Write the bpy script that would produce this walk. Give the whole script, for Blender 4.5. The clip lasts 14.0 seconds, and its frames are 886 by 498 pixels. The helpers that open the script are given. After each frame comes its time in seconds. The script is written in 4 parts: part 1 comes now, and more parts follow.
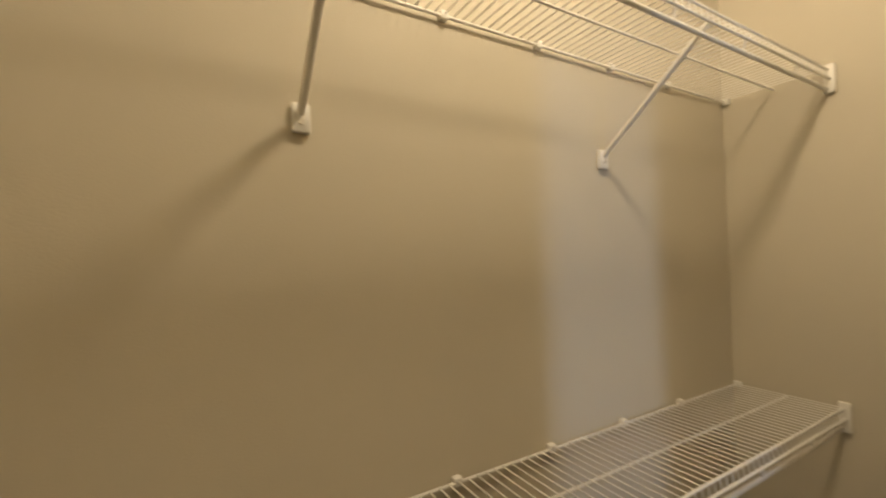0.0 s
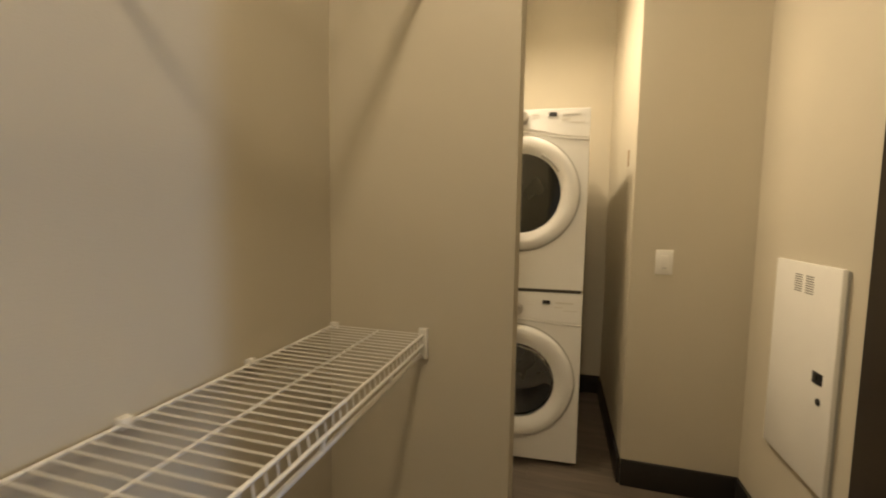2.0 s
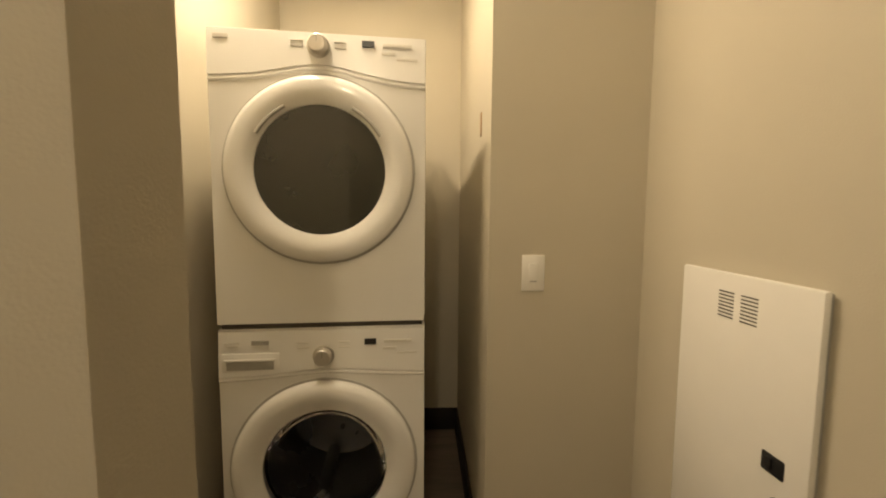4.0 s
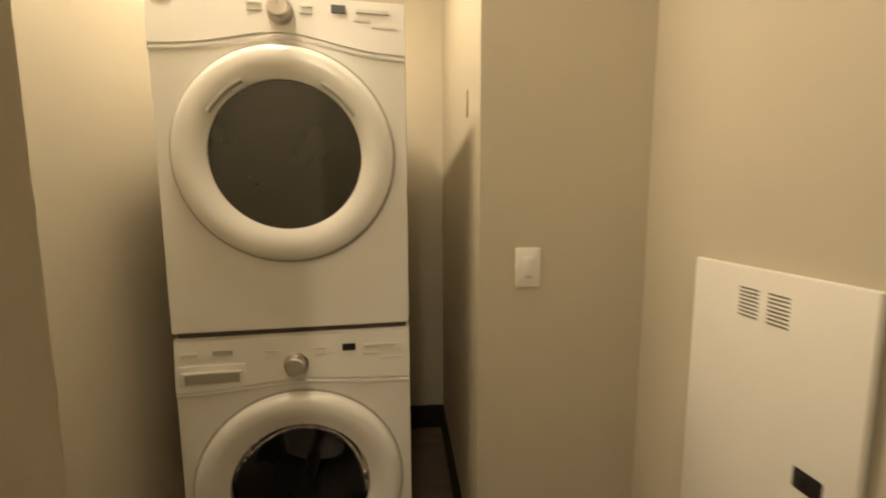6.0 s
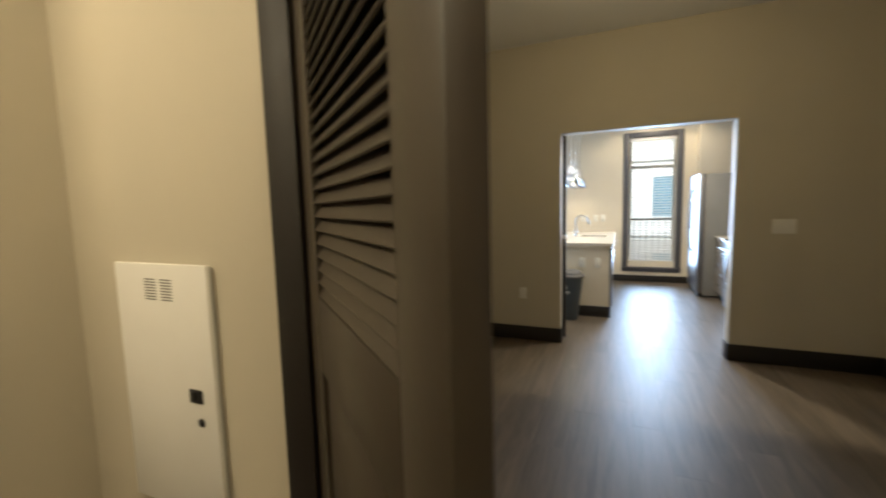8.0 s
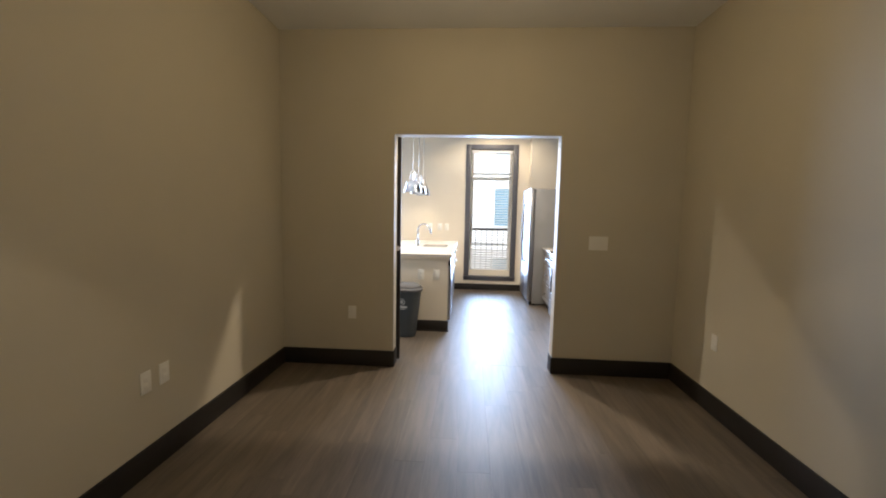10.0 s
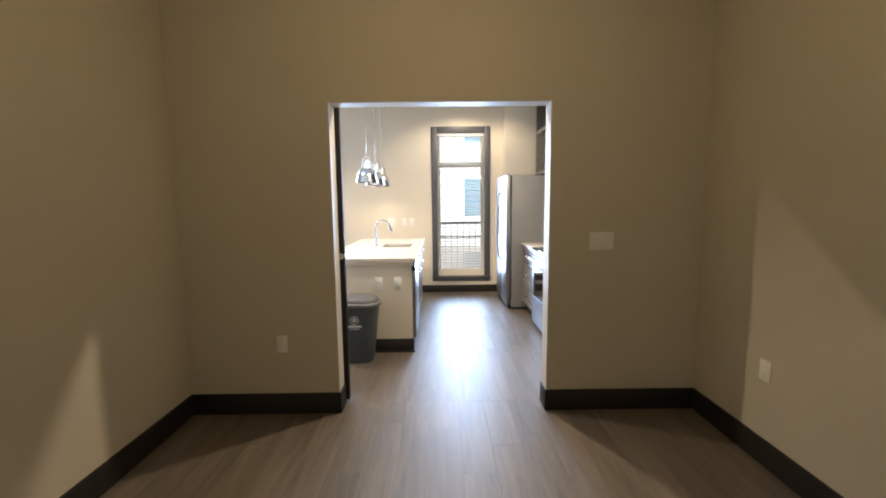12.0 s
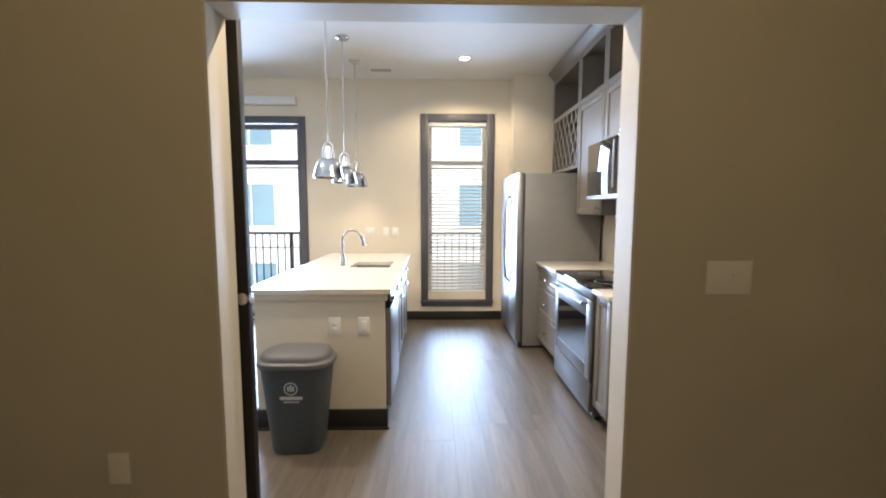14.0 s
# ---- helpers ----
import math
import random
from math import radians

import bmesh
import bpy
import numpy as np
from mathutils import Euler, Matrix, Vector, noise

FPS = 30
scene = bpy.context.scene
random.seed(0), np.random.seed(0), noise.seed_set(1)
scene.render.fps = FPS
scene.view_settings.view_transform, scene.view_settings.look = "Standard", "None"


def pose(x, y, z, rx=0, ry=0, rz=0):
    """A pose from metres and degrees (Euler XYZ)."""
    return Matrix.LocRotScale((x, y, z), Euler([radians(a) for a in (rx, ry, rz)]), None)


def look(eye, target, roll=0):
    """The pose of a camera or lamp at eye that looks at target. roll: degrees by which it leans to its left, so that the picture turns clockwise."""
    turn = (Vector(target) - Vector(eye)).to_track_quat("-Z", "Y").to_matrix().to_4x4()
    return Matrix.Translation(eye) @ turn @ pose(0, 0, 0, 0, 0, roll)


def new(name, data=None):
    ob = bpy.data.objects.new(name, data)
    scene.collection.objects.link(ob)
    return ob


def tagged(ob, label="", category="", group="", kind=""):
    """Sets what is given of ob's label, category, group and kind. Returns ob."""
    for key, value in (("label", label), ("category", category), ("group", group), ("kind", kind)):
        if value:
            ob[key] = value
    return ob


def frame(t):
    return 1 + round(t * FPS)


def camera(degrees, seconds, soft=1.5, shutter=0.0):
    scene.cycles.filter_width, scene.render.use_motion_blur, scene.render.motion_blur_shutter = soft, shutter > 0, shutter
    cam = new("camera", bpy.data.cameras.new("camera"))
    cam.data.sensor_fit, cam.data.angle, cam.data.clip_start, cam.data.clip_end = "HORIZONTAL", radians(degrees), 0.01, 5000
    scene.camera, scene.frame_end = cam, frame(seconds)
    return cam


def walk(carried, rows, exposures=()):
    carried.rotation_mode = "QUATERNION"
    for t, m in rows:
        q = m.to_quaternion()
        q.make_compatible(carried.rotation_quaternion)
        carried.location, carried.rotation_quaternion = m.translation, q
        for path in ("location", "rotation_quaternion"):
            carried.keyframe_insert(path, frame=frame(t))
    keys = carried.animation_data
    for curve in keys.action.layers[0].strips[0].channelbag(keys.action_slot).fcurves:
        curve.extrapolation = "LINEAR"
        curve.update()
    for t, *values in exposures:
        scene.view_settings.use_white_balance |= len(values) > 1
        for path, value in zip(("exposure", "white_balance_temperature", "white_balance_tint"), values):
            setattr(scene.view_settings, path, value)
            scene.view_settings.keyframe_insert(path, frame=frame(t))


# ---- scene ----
cam = camera(94.2, 14.0, soft=1.9, shutter=0.35)
PATH = [
    (0, (1.326, -4.098, 1.545), (0.326, -5.829, 1.581), -1.7),
    (0.5, (1.249, -4.091, 1.507), (-0.097, -5.57, 1.469), -0.9),
    (1, (1.112, -4.121, 1.465), (-0.475, -5.333, 1.36), 0.8),
    (1.5, (0.935, -4.145, 1.415), (-0.84, -5.054, 1.265), 1.4),
    (2, (0.736, -4.222, 1.384), (-1.182, -4.765, 1.222), 0.9),
    (2.5, (0.513, -4.238, 1.376), (-1.465, -4.47, 1.185), 0.7),
    (3, (0.244, -4.177, 1.376), (-1.747, -4.207, 1.187), 1.1),
    (3.5, (0.004, -4.116, 1.37), (-1.986, -4.018, 1.198), 1.3),
    (3.7, (-0.055, -4.096, 1.369), (-2.046, -3.997, 1.205), 0.7),
    (5.8, (-0.319, -4.1, 1.415), (-2.303, -4.006, 1.179), -0.2),
    (6, (-0.272, -4.104, 1.381), (-2.249, -3.914, 1.143), -0.2),
    (6.5, (-0.135, -4.095, 1.332), (-2.038, -3.523, 1.104), -0.5),
    (7, (-0.003, -4.077, 1.375), (-1.698, -3.032, 1.187), -0.1),
    (7.5, (0.14, -4.025, 1.374), (-1.261, -2.607, 1.207), -0.1),
    (8, (0.199, -4.125, 1.377), (-0.589, -2.298, 1.175), -1.5),
    (8.2, (0.270, -4.136, 1.42), (-0.348, -2.249, 1.179), -0.9),
    (8.5, (0.313, -4.102, 1.408), (-0.018, -2.143, 1.175), -0.4),
    (8.7, (0.364, -4.062, 1.412), (0.141, -2.088, 1.188), -0.3),
    (10.8, (0.303, -3.21, 1.405), (0.206, -1.22, 1.226), 0.6),
    (11, (0.315, -3.143, 1.411), (0.244, -1.154, 1.208), -0.6),
    (11.5, (0.31, -2.922, 1.42), (0.302, -0.933, 1.21), -1.3),
    (12, (0.36, -2.667, 1.417), (0.374, -0.68, 1.189), -0.6),
    (12.5, (0.382, -2.375, 1.409), (0.434, -0.389, 1.177), 0.1),
    (13, (0.381, -2.044, 1.392), (0.488, -0.061, 1.149), -0.5),
    (13.5, (0.406, -1.703, 1.387), (0.477, 0.283, 1.161), -0.1),
    (14, (0.393, -1.385, 1.382), (0.44, 0.606, 1.195), 0.1),
]
EXPOSURES = [(0.0, 0.15, 6450, 10), (2.0, 0.08, 6450, 10), (6.0, 0.02, 6500, 10), (7.0, 0.18, 6500, 10), (8.0, 0.08, 6150, 4), (8.5, 0.33, 5900, 8), (11.0, 0.36, 6200, 10), (12.0, 0.33, 6250, 10), (14.0, 0.17, 6300, 9)]
walk(cam, [(t, look(eye, target, roll)) for t, eye, target, roll in PATH], EXPOSURES)

# ---- world, sun, lamps ----
world = bpy.data.worlds.new("sky")
scene.world = world
world.use_nodes = True
sky = world.node_tree.nodes.new("ShaderNodeTexSky")
sky.sky_type, sky.sun_disc = "NISHITA", False
sky.sun_elevation, sky.sun_rotation = radians(31), radians(194)
world.node_tree.links.new(sky.outputs[0], world.node_tree.nodes["Background"].inputs[0])
world.node_tree.nodes["Background"].inputs[1].default_value = 0.15
sun = new("sun", bpy.data.lights.new("sun", "SUN"))
sun.data.energy, sun.data.angle, sun.data.color = 5.0, radians(0.5), (1.0, 0.95, 0.88)
sun.matrix_world = look((-3, -12, 7.5), (0, 0, 0))

WARM = (1.0, 0.80, 0.54)
SOFT = (1.0, 0.80, 0.56)


def lamp(name, x, y, z, watts, color, size, spot=0.0, blend=0.4):
    data = bpy.data.lights.new(name, "SPOT" if spot else "POINT")
    data.energy, data.color, data.shadow_soft_size = watts, color, size
    if spot:
        data.spot_size, data.spot_blend = radians(spot), blend
    ob = new(name, data)
    ob.location = (x, y, z)
    return ob


lamp("closet_bulb", 0.74, -4.28, 2.76, 40, WARM, 0.07)
DOWNLIGHTS = [(0.70, 0.72), (-1.45, 1.12), (0.72, 3.04)]
for dx, dy in DOWNLIGHTS:
    lamp("downlight_bulb", dx, dy, 2.905, 140 if dy < 2 else 55, SOFT, 0.04, 150, 0.5)
PENDANTS = [(-0.44, 1.957), (-0.44, 2.557), (-0.44, 3.157)]
for px, py in PENDANTS:
    lamp("pendant_bulb", px, py, 1.69, 11, WARM, 0.03)
# added fill lights that lift the den walls; the den has no known lamp
for lx in (0.24, 0.49):
    lamp("den_fill", lx, -1.5, 2.58, 7.0, (1.0, 0.73, 0.38), 0.05)
# strip light over the washers
data = bpy.data.lights.new("laundry_tube", "AREA")
data.shape, data.size, data.size_y, data.energy, data.color = "RECTANGLE", 0.7, 0.08, 29, WARM
ob = new("laundry_tube", data)
ob.location = (-1.50, -4.60, 2.715)
# daylight of the sky at the two openings of the far wall
for wx, wz, ww, wh, we in ((0.69, 1.35, 0.7, 2.1, 44), (-1.72, 1.3, 0.9, 2.2, 100)):
    data = bpy.data.lights.new("window_daylight", "AREA")
    data.shape, data.size, data.size_y, data.energy, data.color = "RECTANGLE", ww, wh, we, (0.50, 0.68, 1.0)
    data.spread = radians(115)
    ob = new("window_daylight", data)
    ob.matrix_world = look((wx, 3.71 if wx > 0 else 3.823, wz), (wx, 0, wz))

# ---- materials ----
def mat(name, color, rough=0.6, metal=0.0, vary=0.06, scale=6.0, bump=0.0, bump_scale=150.0, coat=0.0, random_value=0.0):
    m = bpy.data.materials.new(name)
    m.use_nodes = True
    nt = m.node_tree
    b = nt.nodes["Principled BSDF"]
    b.inputs["Roughness"].default_value = rough
    b.inputs["Metallic"].default_value = metal
    b.inputs["Coat Weight"].default_value = coat
    tc = nt.nodes.new("ShaderNodeTexCoord")
    n1 = nt.nodes.new("ShaderNodeTexNoise")
    n1.inputs["Scale"].default_value, n1.inputs["Detail"].default_value = scale, 5
    nt.links.new(tc.outputs["Object"], n1.inputs["Vector"])
    ramp = nt.nodes.new("ShaderNodeMapRange")
    ramp.inputs[1].default_value, ramp.inputs[2].default_value = 0.3, 0.7
    ramp.inputs[3].default_value, ramp.inputs[4].default_value = 1 - vary, 1 + vary
    nt.links.new(n1.outputs["Fac"], ramp.inputs[0])
    hsv = nt.nodes.new("ShaderNodeHueSaturation")
    hsv.inputs["Color"].default_value = (*color, 1)
    value = ramp.outputs[0]
    if random_value:
        info = nt.nodes.new("ShaderNodeObjectInfo")
        r2 = nt.nodes.new("ShaderNodeMapRange")
        r2.inputs[3].default_value, r2.inputs[4].default_value = 1 - random_value, 1 + random_value
        mul = nt.nodes.new("ShaderNodeMath")
        mul.operation = "MULTIPLY"
        nt.links.new(info.outputs["Random"], r2.inputs[0])
        nt.links.new(r2.outputs[0], mul.inputs[0])
        nt.links.new(value, mul.inputs[1])
        value = mul.outputs[0]
    nt.links.new(value, hsv.inputs["Value"])
    nt.links.new(hsv.outputs[0], b.inputs["Base Color"])
    rr = nt.nodes.new("ShaderNodeMapRange")
    rr.inputs[3].default_value, rr.inputs[4].default_value = max(0.02, rough * 0.85), min(1, rough * 1.15)
    nt.links.new(n1.outputs["Fac"], rr.inputs[0])
    nt.links.new(rr.outputs[0], b.inputs["Roughness"])
    if bump:
        n2 = nt.nodes.new("ShaderNodeTexNoise")
        n2.inputs["Scale"].default_value, n2.inputs["Detail"].default_value = bump_scale, 3
        nt.links.new(tc.outputs["Object"], n2.inputs["Vector"])
        bp = nt.nodes.new("ShaderNodeBump")
        bp.inputs["Strength"].default_value, bp.inputs["Distance"].default_value = bump, 0.002
        nt.links.new(n2.outputs["Fac"], bp.inputs["Height"])
        nt.links.new(bp.outputs[0], b.inputs["Normal"])
    return m


def wood(name, dark, light, rough=0.4, stretch=(9.0, 0.7, 9.0), random_value=0.12):
    """Boards with grain along y, each with a tone of its own."""
    m = bpy.data.materials.new(name)
    m.use_nodes = True
    nt = m.node_tree
    b = nt.nodes["Principled BSDF"]
    tc = nt.nodes.new("ShaderNodeTexCoord")
    info = nt.nodes.new("ShaderNodeObjectInfo")
    mp = nt.nodes.new("ShaderNodeMapping")
    mp.inputs["Scale"].default_value = stretch
    geo = nt.nodes.new("ShaderNodeNewGeometry")
    add = nt.nodes.new("ShaderNodeVectorMath")
    mulr = nt.nodes.new("ShaderNodeVectorMath")
    mulr.operation = "SCALE"
    mulr.inputs[0].default_value = (7.3, 11.1, 3.7)
    nt.links.new(info.outputs["Random"], mulr.inputs["Scale"])
    nt.links.new(geo.outputs["Position"], mp.inputs["Vector"])
    nt.links.new(mp.outputs[0], add.inputs[0])
    nt.links.new(mulr.outputs[0], add.inputs[1])
    n = nt.nodes.new("ShaderNodeTexNoise")
    n.inputs["Scale"].default_value, n.inputs["Detail"].default_value, n.inputs["Distortion"].default_value = 2.2, 8, 0.8
    nt.links.new(add.outputs[0], n.inputs["Vector"])
    fine = nt.nodes.new("ShaderNodeTexNoise")
    fine.inputs["Scale"].default_value, fine.inputs["Detail"].default_value = 14, 4
    nt.links.new(add.outputs[0], fine.inputs["Vector"])
    mixf = nt.nodes.new("ShaderNodeMix")
    mixf.inputs[0].default_value = 0.35
    nt.links.new(n.outputs["Fac"], mixf.inputs[2])
    nt.links.new(fine.outputs["Fac"], mixf.inputs[3])
    cr = nt.nodes.new("ShaderNodeValToRGB")
    cr.color_ramp.elements[0].position, cr.color_ramp.elements[0].color = 0.33, (*dark, 1)
    cr.color_ramp.elements[1].position, cr.color_ramp.elements[1].color = 0.68, (*light, 1)
    nt.links.new(mixf.outputs[0], cr.inputs[0])
    hsv = nt.nodes.new("ShaderNodeHueSaturation")
    r2 = nt.nodes.new("ShaderNodeMapRange")
    r2.inputs[3].default_value, r2.inputs[4].default_value = 1 - random_value, 1 + random_value
    nt.links.new(info.outputs["Random"], r2.inputs[0])
    nt.links.new(r2.outputs[0], hsv.inputs["Value"])
    nt.links.new(cr.outputs[0], hsv.inputs["Color"])
    nt.links.new(hsv.outputs[0], b.inputs["Base Color"])
    rr = nt.nodes.new("ShaderNodeMapRange")
    rr.inputs[3].default_value, rr.inputs[4].default_value = rough * 0.8, rough * 1.25
    nt.links.new(fine.outputs["Fac"], rr.inputs[0])
    nt.links.new(rr.outputs[0], b.inputs["Roughness"])
    bp = nt.nodes.new("ShaderNodeBump")
    bp.inputs["Strength"].default_value, bp.inputs["Distance"].default_value = 0.15, 0.001
    nt.links.new(fine.outputs["Fac"], bp.inputs["Height"])
    nt.links.new(bp.outputs[0], b.inputs["Normal"])
    return m


def glass(name, color=(1, 1, 1), rough=0.02, ior=1.45):
    m = mat(name, color, rough, vary=0.0)
    b = m.node_tree.nodes["Principled BSDF"]
    b.inputs["Transmission Weight"].default_value = 1.0
    b.inputs["IOR"].default_value = ior
    for l in list(b.inputs["Roughness"].links):
        m.node_tree.links.remove(l)
    b.inputs["Roughness"].default_value = rough
    return m


def glow(name, color, strength):
    m = mat(name, color, 0.5)
    b = m.node_tree.nodes["Principled BSDF"]
    b.inputs["Emission Color"].default_value = (*color, 1)
    b.inputs["Emission Strength"].default_value = strength
    return m


PAINT = mat("beige_wall_paint", (0.55, 0.503, 0.40), 0.75, vary=0.03, scale=1.7, bump=0.25, bump_scale=240)
CREAM = mat("cream_wall_paint", (0.71, 0.645, 0.53), 0.7, vary=0.03, scale=1.7, bump=0.2, bump_scale=240)
CEILING = mat("ceiling_paint", (0.78, 0.78, 0.77), 0.85, vary=0.03, scale=2.0, bump=0.3, bump_scale=200)
TRIM_WHITE = mat("off_white_reveal_paint", (0.62, 0.585, 0.51), 0.5, vary=0.03, bump=0.1)
DARK_TRIM = mat("dark_brown_trim_paint", (0.013, 0.010, 0.008), 0.6, vary=0.15, scale=9, bump=0.1)
DARK_DOOR = mat("dark_brown_door_paint", (0.050, 0.039, 0.027), 0.45, vary=0.1, scale=8, bump=0.15, bump_scale=90)
GREY_CASING = mat("grey_casing_paint", (0.085, 0.085, 0.10), 0.45, vary=0.08)
WHITE_PLASTIC = mat("white_plastic", (0.80, 0.78, 0.72), 0.35, vary=0.02)
ENAMEL = mat("white_enamel", (0.80, 0.79, 0.76), 0.22, vary=0.02, scale=3, coat=0.4)
PANEL_WHITE = mat("white_panel_paint", (0.80, 0.78, 0.73), 0.4, vary=0.03, scale=4, bump=0.05)
WIRE = mat("white_vinyl_wire", (0.78, 0.76, 0.71), 0.4, vary=0.04)
CHROME = mat("chrome", (0.58, 0.58, 0.58), 0.12, 1.0, vary=0.03)
NICKEL = mat("satin_nickel", (0.62, 0.60, 0.57), 0.3, 1.0, vary=0.05)
STEEL = mat("brushed_stainless_steel", (0.34, 0.34, 0.35), 0.38, 1.0, vary=0.05, scale=30)
GREY_SIDE = mat("grey_textured_steel", (0.23, 0.225, 0.22), 0.5, 0.2, vary=0.05, bump=0.2)
BLACK = mat("black_plastic", (0.015, 0.015, 0.016), 0.35, vary=0.1)
BLACK_GLASS = mat("black_glass", (0.01, 0.01, 0.012), 0.06, vary=0.0, coat=0.5)
DRUM = mat("drum_steel", (0.45, 0.45, 0.46), 0.28, 1.0, vary=0.1)
DRYER_GLASS = mat("smoked_dryer_glass", (0.024, 0.024, 0.017), 0.08, vary=0.1, coat=0.6)
WASH_GLASS = glass("washer_bowl_glass", (0.26, 0.27, 0.28), 0.02, 1.12)
QUARTZ = mat("white_quartz", (0.66, 0.62, 0.55), 0.25, vary=0.04, scale=12, coat=0.2)
CABINET = mat("taupe_cabinet_paint", (0.20, 0.18, 0.155), 0.42, vary=0.05, scale=5)
CAB_INSIDE = mat("cabinet_inside", (0.055, 0.05, 0.045), 0.6, vary=0.08)
CAN_BODY = mat("slate_grey_bin_plastic", (0.075, 0.09, 0.10), 0.5, vary=0.06, bump=0.25, bump_scale=300)
CAN_LID = mat("grey_lid_plastic", (0.125, 0.125, 0.13), 0.5, vary=0.06, bump=0.2, bump_scale=300)
BLIND = mat("white_blind_slat", (0.80, 0.80, 0.80), 0.5, vary=0.03)
blind_nodes = BLIND.node_tree.nodes
blind_through = blind_nodes.new("ShaderNodeBsdfTranslucent")
blind_through.inputs[0].default_value = (0.80, 0.80, 0.80, 1)
blind_mix = blind_nodes.new("ShaderNodeMixShader")
blind_mix.inputs[0].default_value = 0.12
BLIND.node_tree.links.new(blind_nodes["Principled BSDF"].outputs[0], blind_mix.inputs[1])
BLIND.node_tree.links.new(blind_through.outputs[0], blind_mix.inputs[2])
BLIND.node_tree.links.new(blind_mix.outputs[0], blind_nodes["Material Output"].inputs[0])
PRINT_WHITE = mat("white_print", (0.80, 0.80, 0.80), 0.6, vary=0.02)
# grey for prints and seams, also the painted shade of the grip recesses
PRINT_SHADE_GREY = mat("grey_print_and_shade", (0.42, 0.41, 0.38), 0.6, vary=0.05)
# shade of the vent slots and the washer-dryer gap, put into a colour
SLOT_SHADE = mat("shadowed_slot", (0.10, 0.09, 0.075), 0.8, vary=0.05)
PRINT_FAINT = mat("faint_print", (0.66, 0.64, 0.59), 0.5, vary=0.05)
BRASS = mat("dull_brass", (0.42, 0.27, 0.14), 0.45, 0.7, vary=0.15)
GROUT = mat("dark_subfloor", (0.045, 0.035, 0.028), 0.8, vary=0.1)
FLOOR = wood("brown_vinyl_plank", (0.086, 0.069, 0.052), (0.182, 0.147, 0.112), 0.43)
FLOOR.node_tree.nodes["Principled BSDF"].inputs["Specular IOR Level"].default_value = 0.8
PANE = glass("window_glass", (0.95, 0.98, 1.0), 0.0)
FACADE = mat("white_facade_render", (0.85, 0.85, 0.85), 0.8, vary=0.05, scale=1.0, bump=0.3, bump_scale=40)
FACADE_GLASS = mat("blue_facade_glass", (0.20, 0.34, 0.44), 0.15, vary=0.15, scale=0.6)
ASPHALT = mat("asphalt", (0.06, 0.06, 0.06), 0.9, vary=0.15, bump=0.4, bump_scale=60)
CONCRETE = mat("balcony_concrete", (0.35, 0.34, 0.33), 0.85, vary=0.1, scale=3, bump=0.4, bump_scale=80)
LENS = glow("lit_lamp_lens", (1.0, 0.86, 0.66), 12.0)


# ---- small builders ----
def box_bm(bm, x0, x1, y0, y1, z0, z1, bevel=0.0):
    c = ((x0 + x1) / 2, (y0 + y1) / 2, (z0 + z1) / 2)
    r = bmesh.ops.create_cube(bm, size=1.0, matrix=Matrix.Translation(c) @ Matrix.Diagonal((abs(x1 - x0), abs(y1 - y0), abs(z1 - z0), 1)))
    if bevel:
        es = list({e for v in r["verts"] for e in v.link_edges})
        bmesh.ops.bevel(bm, geom=es, offset=bevel, segments=2, profile=0.5, affect="EDGES")


def part(name, bm, material, parent=None, label="", smooth=False):
    me = bpy.data.meshes.new(name)
    bmesh.ops.recalc_face_normals(bm, faces=bm.faces)
    bm.to_mesh(me)
    bm.free()
    me.materials.append(material)
    if smooth:
        me.polygons.foreach_set("use_smooth", [True] * len(me.polygons))
        me.set_sharp_from_angle(angle=radians(38))
    ob = new(name, me)
    ob.parent = parent
    return tagged(ob, label)


def box(name, x0, x1, y0, y1, z0, z1, material, parent=None, label="", bevel=0.0):
    bm = bmesh.new()
    box_bm(bm, x0, x1, y0, y1, z0, z1, bevel)
    return part(name, bm, material, parent, label, smooth=bevel > 0)


def boxes(name, rows, material, parent=None, label="", bevel=0.0):
    bm = bmesh.new()
    for r in rows:
        box_bm(bm, *r, bevel)
    return part(name, bm, material, parent, label, smooth=bevel > 0)


def structure(ob, label="", category=""):
    return tagged(ob, label, category, kind="structure")


def thing(name, label, category, group=""):
    return tagged(new(name), label, category, group)


def rod_bm(bm, a, b, r, n=8):
    a, b = Vector(a), Vector(b)
    d = b - a
    m = Matrix.Translation((a + b) / 2) @ d.to_track_quat("Z", "Y").to_matrix().to_4x4()
    bmesh.ops.create_cone(bm, cap_ends=True, segments=n, radius1=r, radius2=r, depth=d.length, matrix=m)


def rod(name, a, b, r, material, parent=None, label="", n=10):
    bm = bmesh.new()
    rod_bm(bm, a, b, r, n)
    return part(name, bm, material, parent, label, smooth=True)


def lathe_bm(bm, profile, m, n=48):
    """Rings of (radius, height) about z, set by the pose m; a radius of 0 closes it."""
    rings = []
    for r, h in profile:
        if r <= 1e-6:
            rings.append([bm.verts.new(m @ Vector((0, 0, h)))])
        else:
            rings.append([bm.verts.new(m @ Vector((r * math.cos(2 * math.pi * i / n), r * math.sin(2 * math.pi * i / n), h))) for i in range(n)])
    for a, b in zip(rings, rings[1:]):
        for i in range(n):
            j = (i + 1) % n
            q = [a[i % len(a)], a[j % len(a)], b[j % len(b)], b[i % len(b)]]
            q = list(dict.fromkeys(q))
            if len(q) > 2:
                bm.faces.new(q)


def lathe(name, profile, m, material, parent=None, label="", n=48):
    bm = bmesh.new()
    lathe_bm(bm, profile, m, n)
    return part(name, bm, material, parent, label, smooth=True)


